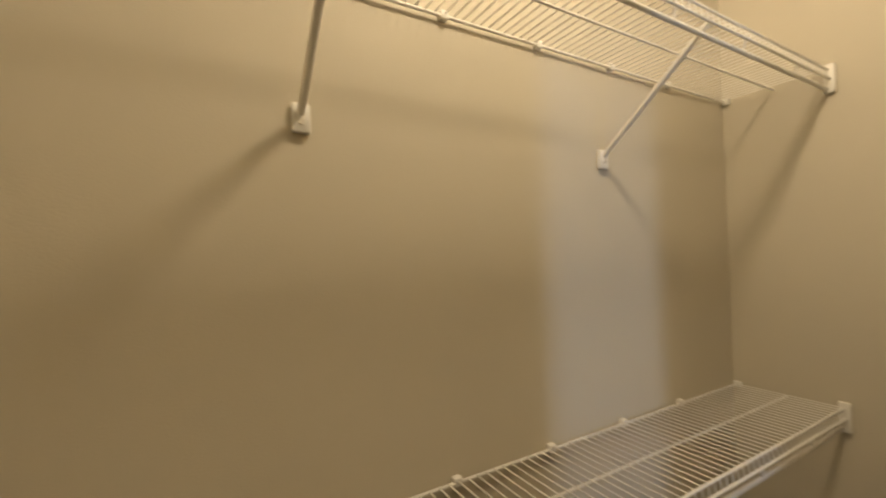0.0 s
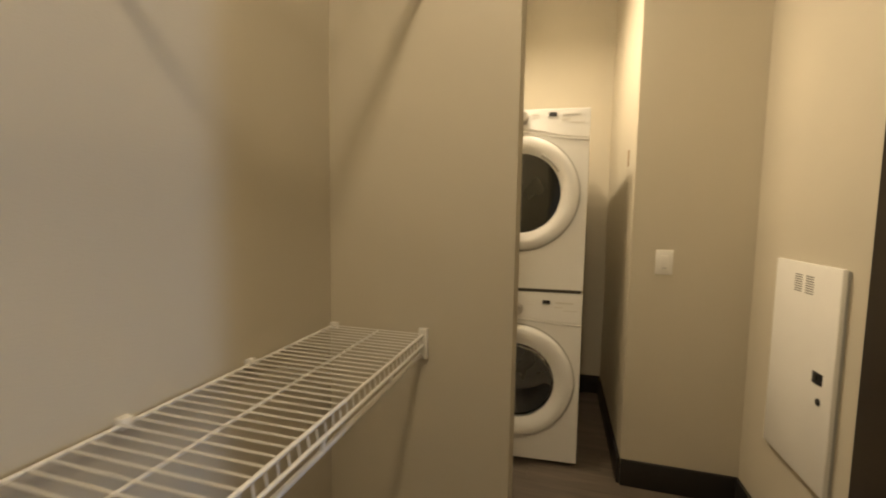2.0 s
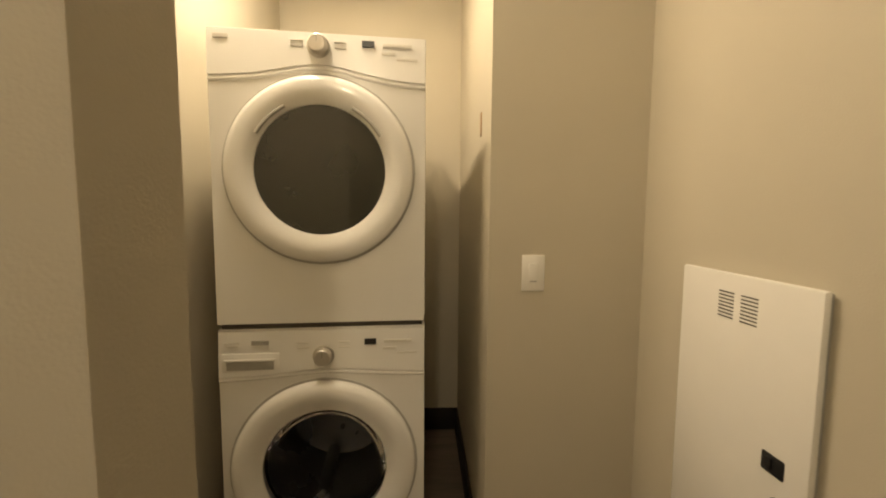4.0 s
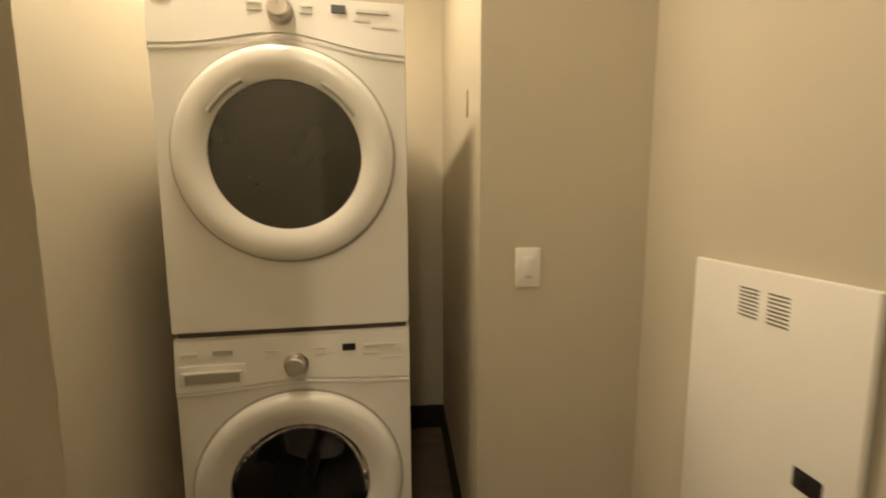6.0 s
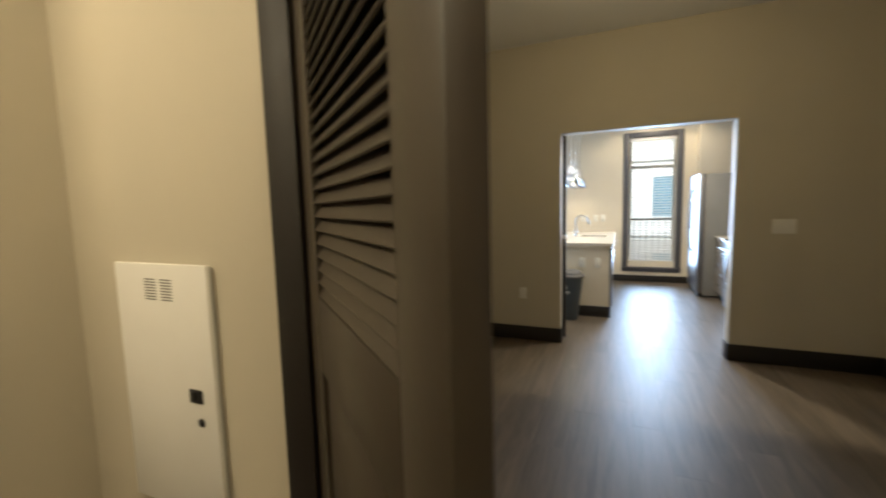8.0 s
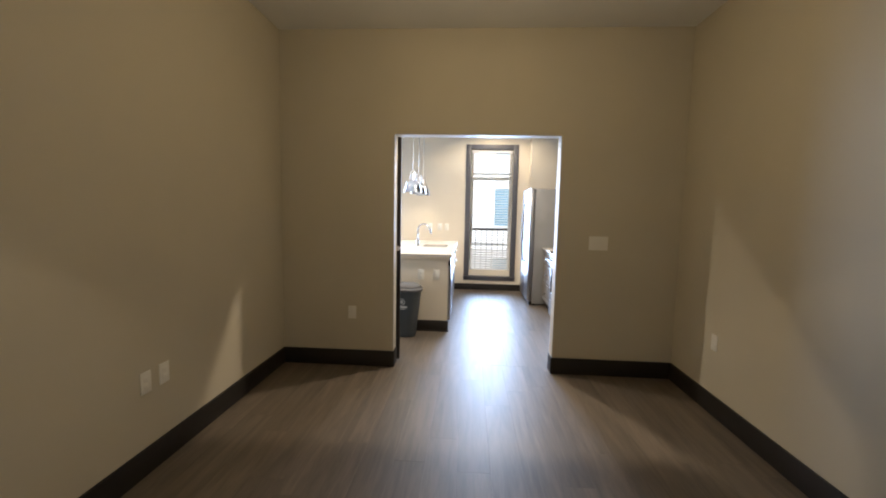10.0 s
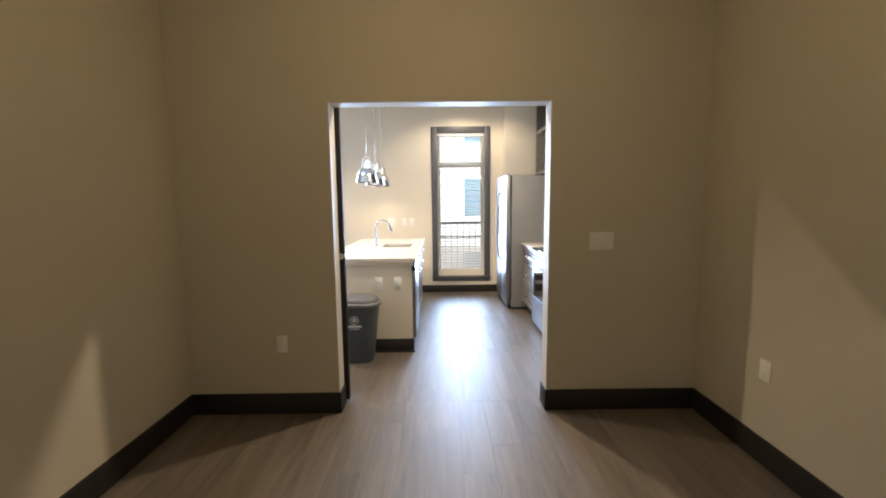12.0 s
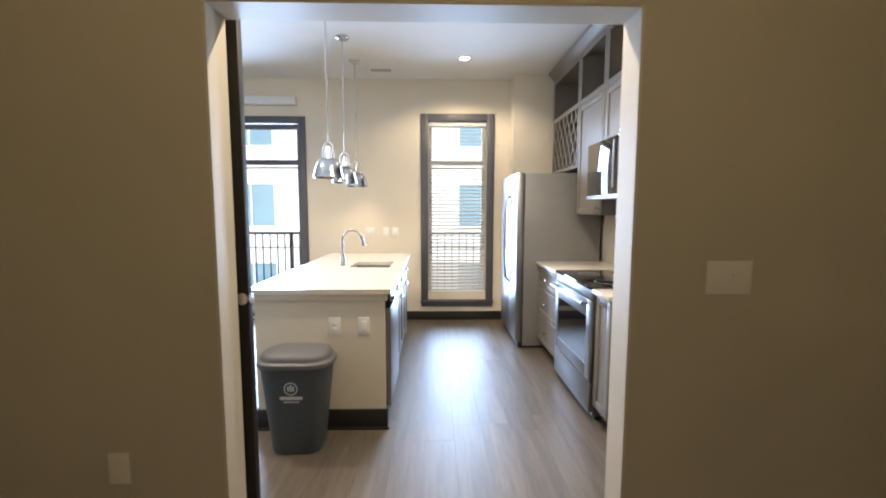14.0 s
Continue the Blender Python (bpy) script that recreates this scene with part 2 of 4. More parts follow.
def tube(name, pts, r, material, parent=None, label="", closed=False):
    cu = bpy.data.curves.new(name, "CURVE")
    cu.dimensions, cu.bevel_depth, cu.bevel_resolution = "3D", r, 3
    sp = cu.splines.new("POLY")
    sp.points.add(len(pts) - 1)
    for p, q in zip(sp.points, pts):
        p.co = (*q, 1)
    sp.use_cyclic_u = closed
    tmp = bpy.data.objects.new(name, cu)
    me = bpy.data.meshes.new_from_object(tmp)
    bpy.data.objects.remove(tmp)
    me.materials.clear()
    me.materials.append(material)
    me.polygons.foreach_set("use_smooth", [True] * len(me.polygons))
    ob = new(name, me)
    ob.parent = parent
    return tagged(ob, label)


def plate(name, center, axis, w, h, d, material, parent=None, label="", bevel=0.002):
    """A flat piece w wide and h high, standing d out of a wall; axis: the way it faces."""
    x, y, z = center
    if axis in ("x", "-x"):
        s = d if axis == "x" else -d
        return box(name, *sorted((x, x + s)), y - w / 2, y + w / 2, z - h / 2, z + h / 2, material, parent, label, bevel)
    s = d if axis == "y" else -d
    return box(name, x - w / 2, x + w / 2, *sorted((y, y + s)), z - h / 2, z + h / 2, material, parent, label, bevel)


def wall(name, x0, x1, y0, y1, z0, z1, material, label):
    return structure(box(name, x0, x1, y0, y1, z0, z1, material), label, "wall")


# ---- large structure ----
H_DEN, H_KIT, H_CLO = 2.90, 2.955, 3.40
XL, XR = -1.330, 2.078          # den side walls
OX0, OX1, OZ = -0.335, 1.075, 2.045   # opening to the kitchen
T = 0.13
SHELF_Y, PANEL_Y, SWITCH_X = -4.929, -3.345, -1.494
FAR_Y = 3.748
KXL = -4.6

structure(box("ground", -60, 60, -60, 80, -3.3, -3.2, ASPHALT), "grey asphalt ground below the building", "ground")
floor = structure(boxes("floor", [(KXL - T, XR + T, 0, FAR_Y + T, -0.12, -0.006), (XL - T, XR + T, PANEL_Y, 0, -0.12, -0.006)], GROUT), "brown wood-look vinyl plank floor", "floor")
closet_floor = structure(box("closet_floor", -2.75, XR + T, SHELF_Y - T, PANEL_Y, -0.12, -0.006, GROUT), "dark floor of the laundry closet", "floor")

# den
wall("wall_den_kitchen_1", XL - T, OX0, 0, T, 0, H_KIT + 0.1, PAINT, "beige painted wall beside the kitchen opening")
wall("wall_den_kitchen_2", OX1, XR + T, 0, T, 0, H_KIT + 0.1, PAINT, "beige painted wall with a switch plate")
wall("wall_den_kitchen_3", OX0, OX1, 0, T, OZ, H_KIT + 0.1, PAINT, "beige painted wall above the kitchen opening")
structure(boxes("trim_opening", [(OX0, OX0 + 0.006, 0.002, T - 0.002, 0, OZ), (OX1 - 0.006, OX1, 0.002, T - 0.002, 0, OZ), (OX0, OX1, 0.002, T - 0.002, OZ - 0.006, OZ),
    (OX0 - 0.004, OX0 + 0.006, -0.003, 0.004, 0, OZ), (OX1 - 0.006, OX1 + 0.004, -0.003, 0.004, 0, OZ)], TRIM_WHITE), "off-white painted lining of the kitchen opening", "trim")
wall("wall_den_west", XL - T, XL, PANEL_Y + T, 0, 0, H_DEN + 0.1, PAINT, "beige painted den wall with two outlets")
wall("wall_den_east", XR, XR + T, PANEL_Y, 0, 0, H_DEN + 0.1, PAINT, "beige painted den wall with one outlet")
structure(box("ceiling_den", XL - T, XR + T, PANEL_Y, 0, H_DEN, H_DEN + 0.08, CEILING), "plain painted den ceiling", "ceiling")

# laundry closet
JX0, JX1, DOOR_Z = -0.487, 1.090, 2.10      # double door opening
wall("wall_panel", SWITCH_X - 0.1, JX0 - 0.02, PANEL_Y, PANEL_Y + T, 0, H_CLO, PAINT, "beige painted closet wall with a service panel")
wall("wall_closet_door_side", JX1 + 0.02, XR + T, PANEL_Y, PANEL_Y + T, 0, H_CLO, PAINT, "beige painted wall beside the closet doors")
wall("wall_closet_door_head", JX0 - 0.02, JX1 + 0.02, PANEL_Y, PANEL_Y + T, DOOR_Z, H_CLO, PAINT, "beige painted wall above the closet doors")
wall("wall_switch", SWITCH_X - 0.1, SWITCH_X, -3.876, PANEL_Y, 0, H_CLO, PAINT, "beige painted wall with a light switch")
wall("wall_alcove_side", -2.75, SWITCH_X - 0.1, -3.876, -3.776, 0, H_CLO, PAINT, "beige painted side wall of the laundry alcove")
wall("wall_alcove_back", -2.75, -2.65, SHELF_Y, -3.876, 0, H_CLO, PAINT, "beige painted back wall of the laundry alcove")
wall("wall_shelf", -2.75, XR + T, SHELF_Y - T, SHELF_Y, 0, H_CLO, PAINT, "beige painted closet wall behind the wire shelves")
wall("wall_partition", -0.565, -0.434, SHELF_Y, -4.342, 0, H_CLO, PAINT, "beige painted partition between closet and washers")
wall("wall_closet_east", XR, XR + T, SHELF_Y, PANEL_Y, 0, H_CLO, PAINT, "beige painted end wall of the closet")
structure(box("ceiling_closet", -2.75, XR + T, SHELF_Y - T, PANEL_Y, H_CLO, H_CLO + 0.08, CEILING), "plain painted closet ceiling", "ceiling")

# kitchen
wx0, wx1, wz0, wz1 = 0.327, 1.052, 0.26, 2.46
dx0, dx1, dz1 = -2.21, -1.237, 2.42
for i, r in enumerate([(KXL, dx0, 0, H_KIT), (dx0, dx1, dz1, H_KIT), (dx1, wx0, 0, H_KIT), (wx0, wx1, 0, wz0), (wx0, wx1, wz1, H_KIT), (wx1, XR + T, 0, H_KIT)]):
    wall("wall_kitchen_far_%d" % (i + 1), r[0], r[1], FAR_Y, FAR_Y + 0.16, r[2], r[3] + 0.1, CREAM, "cream painted kitchen wall with tall windows")
wall("wall_kitchen_east", XR, XR + T, T, FAR_Y, 0, H_KIT + 0.1, CREAM, "cream painted wall behind the kitchen cabinets")
wall("wall_kitchen_west", KXL - T, KXL, 0, FAR_Y + 0.16, 0, H_KIT + 0.1, CREAM, "cream painted far wall of the living side")
wall("wall_kitchen_south", KXL, XL - T, 0, T, 0, H_KIT + 0.1, CREAM, "cream painted wall of the living side")
wall("wall_chase", 1.33, XR, 3.52, FAR_Y, 0, H_KIT, CREAM, "cream painted boxed-out wall behind the refrigerator")
structure(box("ceiling_kitchen", KXL - T, XR + T, T, FAR_Y + 0.16, H_KIT, H_KIT + 0.08, CEILING), "white painted kitchen ceiling", "ceiling")


def baseboard(name, x0, x1, y0, y1, h=0.143):
    bm = bmesh.new()
    box_bm(bm, x0, x1, y0, y1, 0, h, 0.004)
    ob = part(name, bm, DARK_TRIM, smooth=True)
    return structure(ob, "tall dark brown painted baseboard", "baseboard")


B = 0.016
baseboard("baseboard_1", XL + B, OX0, -B, 0)
baseboard("baseboard_2", OX1, XR - B, -B, 0)
baseboard("baseboard_3", XL, XL + B, PANEL_Y + T, 0)
baseboard("baseboard_4", XR - B, XR, PANEL_Y + T, 0)
baseboard("baseboard_5", OX0, OX0 + B, -B, T)
baseboard("baseboard_6", OX1 - B, OX1, -B, T)
baseboard("baseboard_7", -0.84, 1.33, FAR_Y - B, FAR_Y, 0.11)
baseboard("baseboard_8", SWITCH_X, SWITCH_X + B, -3.876, PANEL_Y, 0.14)
baseboard("baseboard_9", SWITCH_X + B, JX0 - 0.11, PANEL_Y - B, PANEL_Y, 0.14)
baseboard("baseboard_10", -2.65, SWITCH_X, -3.876 - B, -3.876, 0.14)
baseboard("baseboard_11", -2.65, -2.65 + B, SHELF_Y, -3.876 - B, 0.14)
baseboard("baseboard_12", -0.434, -0.434 + B, SHELF_Y, -4.342, 0.14)
baseboard("baseboard_13", -0.434 + B, XR, SHELF_Y, SHELF_Y + B, 0.14)

# closet door frame: casing on the closet side and jambs
fr = structure(new("door_1"), "dark brown frame of the double closet doors", "door frame")
boxes("casing", [(JX0 - 0.100, JX0 - 0.008, PANEL_Y - 0.018, PANEL_Y, 0, DOOR_Z + 0.1), (JX1 + 0.008, JX1 + 0.115, PANEL_Y - 0.018, PANEL_Y, 0, DOOR_Z + 0.1),
    (JX0 - 0.008, JX1 + 0.008, PANEL_Y - 0.018, PANEL_Y, DOOR_Z + 0.004, DOOR_Z + 0.1)], DARK_TRIM, fr, bevel=0.004)
boxes("jamb", [(JX0 - 0.02, JX0, PANEL_Y - 0.004, PANEL_Y + T + 0.004, 0, DOOR_Z), (JX1, JX1 + 0.02, PANEL_Y - 0.004, PANEL_Y + T + 0.004, 0, DOOR_Z),
    (JX0, JX1, PANEL_Y - 0.004, PANEL_Y + T + 0.004, DOOR_Z - 0.02, DOOR_Z)], DARK_TRIM, fr, bevel=0.003)
boxes("door_stop", [(JX0, JX0 + 0.012, PANEL_Y + 0.045, PANEL_Y + 0.08, 0, DOOR_Z - 0.02), (JX1 - 0.012, JX1, PANEL_Y + 0.045, PANEL_Y + 0.08, 0, DOOR_Z - 0.02)], DARK_TRIM, fr)
box("hinge_leaf", JX0 - 0.002, JX0 + 0.003, PANEL_Y + 0.002, PANEL_Y + 0.036, 1.12, 1.215, NICKEL, fr, "satin nickel hinge leaf", 0.001)


# ---- laundry closet ----
def louver_door(name, m, side, label, L=0.770):
    """A leaf hinged at its local origin, running along +x (side 1) or -x (side -1); its closet face is at -y."""
    d = tagged(new(name), label, "door", "closet double doors")
    d.matrix_world = m
    Z, TH = 2.06, 0.040
    s = side

    def bx(nm, a, b, y0, y1, z0, z1, mt, bev=0.003, lab=""):
        return box(nm, *sorted((s * a, s * b)), y0, y1, z0, z1, mt, d, lab, bev)

    bx("hinge_stile", 0.004, 0.138, -TH, 0, 0.012, Z, DARK_DOOR)
    bx("lock_stile", L - 0.125, L, -TH, 0, 0.012, Z, DARK_DOOR)
    bx("top_rail", 0.138, L - 0.125, -TH, 0, Z - 0.12, Z, DARK_DOOR)
    bx("middle_rail", 0.138, L - 0.125, -TH, 0, 1.02, 1.19, DARK_DOOR)
    bx("bottom_rail", 0.138, L - 0.125, -TH, 0, 0.012, 0.24, DARK_DOOR)
    bx("lower_panel", 0.138, L - 0.125, -TH + 0.010, -0.010, 0.24, 1.02, DARK_DOOR, 0.002)
    bx("louver_backing", 0.138, L - 0.125, -0.010, -0.006, 1.19, Z - 0.12, DARK_DOOR, 0.0)
    bm = bmesh.new()
    w = L - 0.263
    box_bm(bm, -w / 2, w / 2, -0.0205, 0.0205, -0.003, 0.003, 0.0015)
    slat = part("slat", bm, DARK_DOOR, d)
    slat.matrix_basis = pose(s * (0.138 + w / 2), -TH / 2 - 0.004, 1.208, 56)
    n = 0
    z = 1.208 + 0.0285
    while z < Z - 0.125:
        o = slat.copy()
        scene.collection.objects.link(o)
        o.parent = d
        o.matrix_basis = pose(s * (0.138 + w / 2), -TH / 2 - 0.004, z, 56)
        z += 0.0285
    for hz in (0.25, 1.165, 1.86):
        h = bx("hinge", -0.006, 0.004, -TH - 0.004, -0.004, hz - 0.045, hz + 0.045, NICKEL, 0.001, "satin nickel hinge")
        bm = bmesh.new()
        rod_bm(bm, (-0.004 * s, -TH - 0.007, hz - 0.045), (-0.004 * s, -TH - 0.007, hz + 0.045), 0.006)
        part("knuckle", bm, NICKEL, h, smooth=True)
    return d


louver_door("louver_door", pose(JX0 + 0.006, PANEL_Y + 0.040, 0, 0, 0, -40.5), 1, "dark brown half-louvered closet door standing ajar")
louver_door("louver_door", pose(JX1 - 0.006, PANEL_Y + 0.040, 0, 0, 0, 48.0), -1, "dark brown half-louvered closet door, matching leaf ajar", 0.82)


def wire_shelf(z, x0, x1, rail, label):
    """A wire shelf on the wall at SHELF_Y: cross wires, long rails, a front lip, clips and end caps."""
    sh = thing("wire_shelf", label, "shelf", "closet wire shelves")
    yb, yf = SHELF_Y + 0.012, SHELF_Y + 0.320
    for nm, y, zz, r in (("back_rail", yb, z, 0.004), ("middle_rail", (yb + yf) / 2, z - 0.006, 0.0035), ("front_rail", yf, z, 0.004), ("lip_rail", yf + 0.004, z - 0.030, 0.004)):
        rod(nm, (x0, y, zz), (x1, y, zz), r, WIRE, sh)
    bm = bmesh.new()
    rod_bm(bm, (0, yb, 0), (0, yf, 0), 0.0018, 5)
    rod_bm(bm, (0, yf, 0.001), (0, yf + 0.004, -0.030), 0.0018, 5)
    wire = part("cross_wire", bm, WIRE, sh)
    wire.location = (x0 + 0.02, 0, z + 0.004)
    x = x0 + 0.045
    while x < x1 - 0.01:
        o = wire.copy()
        scene.collection.objects.link(o)
        o.parent = sh
        o.location = (x, 0, z + 0.004)
        x += 0.0254
    if rail:
        bar = rod("hanging_bar", (x0, yf - 0.005, z - 0.062), (x1, yf - 0.005, z - 0.062), 0.006, WIRE, sh)
        k = x0 + 0.25
        while k < x1:
            rod("hook", (k, yf + 0.002, z - 0.030), (k, yf - 0.005, z - 0.062), 0.004, WIRE, bar)
            k += 0.305
    for cx in (-0.06, 0.237, 0.535, 0.832, 1.13, 1.43):
        box("wall_clip", cx - 0.011, cx + 0.011, SHELF_Y, SHELF_Y + 0.018, z - 0.008, z + 0.013, WIRE, sh, "white plastic wall clip", 0.003)
    box("end_bracket", x0 - 0.001, x0 + 0.016, yf - 0.014, yf + 0.016, z - 0.075, z + 0.02, WIRE, sh, "white plastic end bracket", 0.005)
    box("end_clip", x0 - 0.001, x0 + 0.014, yb - 0.008, yb + 0.018, z - 0.01, z + 0.012, WIRE, sh, "", 0.003)
    return sh


upper = wire_shelf(2.108, -0.433, 1.95, True, "white wire shelf with hanging bar and braces")
for bx_ in (0.288, 1.161):
    br = rod("brace", (bx_, SHELF_Y + 0.012, 1.830), (bx_, SHELF_Y + 0.318, 2.078), 0.0075, WIRE, upper, "white diagonal shelf brace")
    box("brace_foot", bx_ - 0.018, bx_ + 0.018, SHELF_Y, SHELF_Y + 0.016, 1.792, 1.850, WIRE, br, "", 0.005)
    rod("screw", (bx_, SHELF_Y + 0.016, 1.812), (bx_, SHELF_Y + 0.019, 1.812), 0.005, NICKEL, br)
wire_shelf(1.024, -0.433, 1.95, True, "white wire shelf at waist height, empty")


def front_loader(name, label, z0, z1, y0, y1, xf, xb, is_washer):
    t = thing(name, label, "washer" if is_washer else "dryer")
    yc, w, h = (y0 + y1) / 2, y1 - y0, z1 - z0
    bm = bmesh.new()
    for r in ((xb, xb + 0.01, y0, y1, z0 + 0.02, z1), (xb + 0.01, xf - 0.012, y0, y0 + 0.01, z0 + 0.02, z1), (xb + 0.01, xf - 0.012, y1 - 0.01, y1, z0 + 0.02, z1),
            (xb + 0.01, xf - 0.012, y0 + 0.01, y1 - 0.01, z0 + 0.02, z0 + 0.03), (xb + 0.01, xf - 0.012, y0 + 0.01, y1 - 0.01, z1 - 0.012, z1)):
        box_bm(bm, *r, 0.004)
    body = part("body", bm, ENAMEL, t, smooth=True)
    for fx in (xb + 0.06, xf - 0.08):
        for fy in (y0 + 0.06, y1 - 0.06):
            rod("foot", (fx, fy, z0), (fx, fy, z0 + 0.022), 0.022, BLACK, t)
    bm = bmesh.new()
    pz = z1 - (0.180 if not is_washer else 0.185)
    # curved upper edge of the front, bowed towards the middle
    n = 24
    ys = [y0 + 0.004 + (w - 0.008) * i / n for i in range(n + 1)]

    def bow(y):
        u = (y - yc) / (w / 2)
        return pz + 0.028 + (0.040 if not is_washer else 0.012) * math.exp(-(u / 0.5) ** 2) + 0.008 * (1 - abs(u)) - 0.012

    # front sheet below the bow, open behind the door
    dz = z1 - 0.447 if not is_washer else z0 + 0.478
    R = 0.308 if not is_washer else 0.318

    def strip(ya, yb, za0, za1, zb0, zb1):
        va = [bm.verts.new((xf, ya, za0)), bm.verts.new((xf, yb, zb0)), bm.verts.new((xf, yb, zb1)), bm.verts.new((xf, ya, za1))]
        vb = [bm.verts.new((xf - 0.014, v.co.y, v.co.z)) for v in va]
        bm.faces.new(va)
        for p, q in ((0, 1), (1, 2), (2, 3), (3, 0)):
            bm.faces.new((va[p], va[q], vb[q], vb[p]))

    hole = 0.25
    cuts = sorted(ys + [yc - hole, yc + hole])
    for ya, yb in zip(cuts, cuts[1:]):
        lo, ta, tb = z0 + (0.03 if is_washer else 0.004), bow(ya) + 0.011, bow(yb) + 0.011
        ha, hb = (math.sqrt(max(0.0, hole ** 2 - (v - yc) ** 2)) for v in (ya, yb))
        if ha + hb < 1e-4:
            strip(ya, yb, lo, ta, lo, tb)
        else:
            strip(ya, yb, lo, dz - ha, lo, dz - hb)
            strip(ya, yb, dz + ha, ta, dz + hb, tb)
    bmesh.ops.remove_doubles(bm, verts=bm.verts, dist=1e-5)
    part("front_panel", bm, ENAMEL, t, smooth=True)
    # control panel above the bow
    bm = bmesh.new()
    a = [bm.verts.new((xf + 0.006, y, bow(y) + 0.010)) for y in ys]
    c = [bm.verts.new((xf - 0.004, y, z1 - 0.006)) for y in ys]
    a2 = [bm.verts.new((xf - 0.016, y, bow(y) + 0.010)) for y in ys]
    c2 = [bm.verts.new((xf - 0.020, y, z1 - 0.001)) for y in ys]
    for i in range(n):
        bm.faces.new((a[i], a[i + 1], c[i + 1], c[i]))
        bm.faces.new((c[i], c[i + 1], c2[i + 1], c2[i]))
        bm.faces.new((a2[i], a2[i + 1], a[i + 1], a[i]))
    for i in (0, n):
        bm.faces.new((a[i], c[i], c2[i], a2[i]))
    cp = part("control_panel", bm, ENAMEL, t, smooth=True)
    tube("trim_ridge", [(xf - 0.002, y, bow(y) - 0.002) for y in ys], 0.0075, ENAMEL, t)
    # door: rounded ring, seam and bowl
    turn = Matrix.Translation((xf, yc, dz)) @ Matrix.Rotation(radians(90), 4, "Y")
    lathe("door_seam", [(R + 0.004, -0.010), (R + 0.004, 0.003), (R - 0.004, 0.003), (R - 0.004, -0.01)], turn, PRINT_SHADE_GREY, t)
    door = lathe("door", [(R - 0.004, -0.005), (R - 0.004, 0.016), (R - 0.010, 0.027), (R - 0.026, 0.035), (R - 0.056, 0.036), (R - 0.078, 0.028), (0.212, 0.016), (0.208, 0.000), (0.208, -0.01)], turn, ENAMEL, t, n=72)
    if is_washer:
        lathe("bowl", [(0.210, 0.012), (0.205, 0.004), (0.19, -0.03), (0.16, -0.06), (0.10, -0.085), (0.0, -0.092)], turn, WASH_GLASS, door, "clear glass bowl")
        lathe("drum_rim", [(0.211, -0.002), (0.215, -0.012), (0.20, -0.012)], turn, BLACK, door)
        bm = bmesh.new()
        lathe_bm(bm, [(0.206, -0.013), (0.212, -0.06), (0.24, -0.10), (0.24, -0.42), (0.16, -0.45), (0.0, -0.43)], turn, 48)
        drum = part("drum", bm, DRUM, t, "dark steel drum", smooth=True)
        for k in range(3):
            ang = radians(20 + 120 * k)
            c0 = Vector((xf - 0.14, yc + 0.215 * math.cos(ang), dz + 0.215 * math.sin(ang)))
            c1 = Vector((xf - 0.40, c0.y, c0.z))
            rod("drum_baffle", c0, c1, 0.025, DRUM, drum)
    else:
        lathe("door_window", [(0.212, 0.010), (0.18, 0.011), (0.10, 0.012), (0.0, 0.0125)], turn, DRYER_GLASS, door, "smoked dark door window")
        # raised grey arcs; the shade of the hand grips is put into their colour
        for sgn in (-1, 1):
            tube("grip_recess", [(xf + 0.030, yc + sgn * 0.226 * math.sin(radians(q)), dz + 0.226 * math.cos(radians(q))) for q in range(28, 64, 4)], 0.006, PRINT_SHADE_GREY, door)
    # dial, display and printed marks
    kz = (z1 - 0.050) if not is_washer else (z1 - 0.094)
    ky = yc - 0.002
    kt = Matrix.Translation((xf + 0.0, ky, kz)) @ Matrix.Rotation(radians(90), 4, "Y")
    dial = lathe("dial", [(0.036, 0.0), (0.036, 0.010), (0.031, 0.012), (0.029, 0.034), (0.025, 0.038), (0.0, 0.039)], kt, NICKEL, t, "silver program dial", 32)
    box("dial_mark", xf + 0.038, xf + 0.041, ky - 0.0015, ky + 0.0015, kz + 0.004, kz + 0.026, PRINT_SHADE_GREY, dial)
    dzp = (z1 - 0.034) if not is_washer else (z1 - 0.050)
    box("display", xf - 0.004, xf + 0.0045, yc + 0.137, yc + 0.177, dzp - 0.010, dzp + 0.010, BLACK, cp, "dark program display")
    marks = [(0.205, 0.300, -0.006, 0.004), (0.20, 0.245, -0.030, -0.022), (0.25, 0.320, -0.046, -0.040), (-0.09, -0.05, 0.0, 0.003), (-0.09, -0.05, -0.018, -0.015), (0.05, 0.085, 0.0, 0.003), (0.05, 0.085, -0.018, -0.015), (-0.325, -0.28, -0.004, 0.008)]
    for a0, a1, b0, b1 in marks:
        box("printed_mark", xf - 0.004, xf + 0.0030, yc + a0, yc + a1, dzp + b0, dzp + b1, PRINT_FAINT, cp)
    if is_washer:
        dr = box("dispenser_drawer", xf - 0.01, xf + 0.0050, y0 + 0.014, y0 + 0.200, z1 - 0.150, z1 - 0.080, ENAMEL, t, "", 0.002)
        # no real hollow here: the grip's shade is a thin grey plate
        box("drawer_grip_shade", xf + 0.0058, xf + 0.0068, y0 + 0.030, y0 + 0.182, z1 - 0.136, z1 - 0.104, PRINT_SHADE_GREY, dr, "grey plate with the grip recess's shade in its colour", 0.0004)
        box("drawer_lip", xf + 0.004, xf + 0.0105, y0 + 0.024, y0 + 0.188, z1 - 0.107, z1 - 0.098, ENAMEL, dr, "", 0.003)
        box("badge", xf - 0.004, xf + 0.0030, y0 + 0.11, y0 + 0.165, z1 - 0.052, z1 - 0.038, PRINT_SHADE_GREY, cp)
    return t


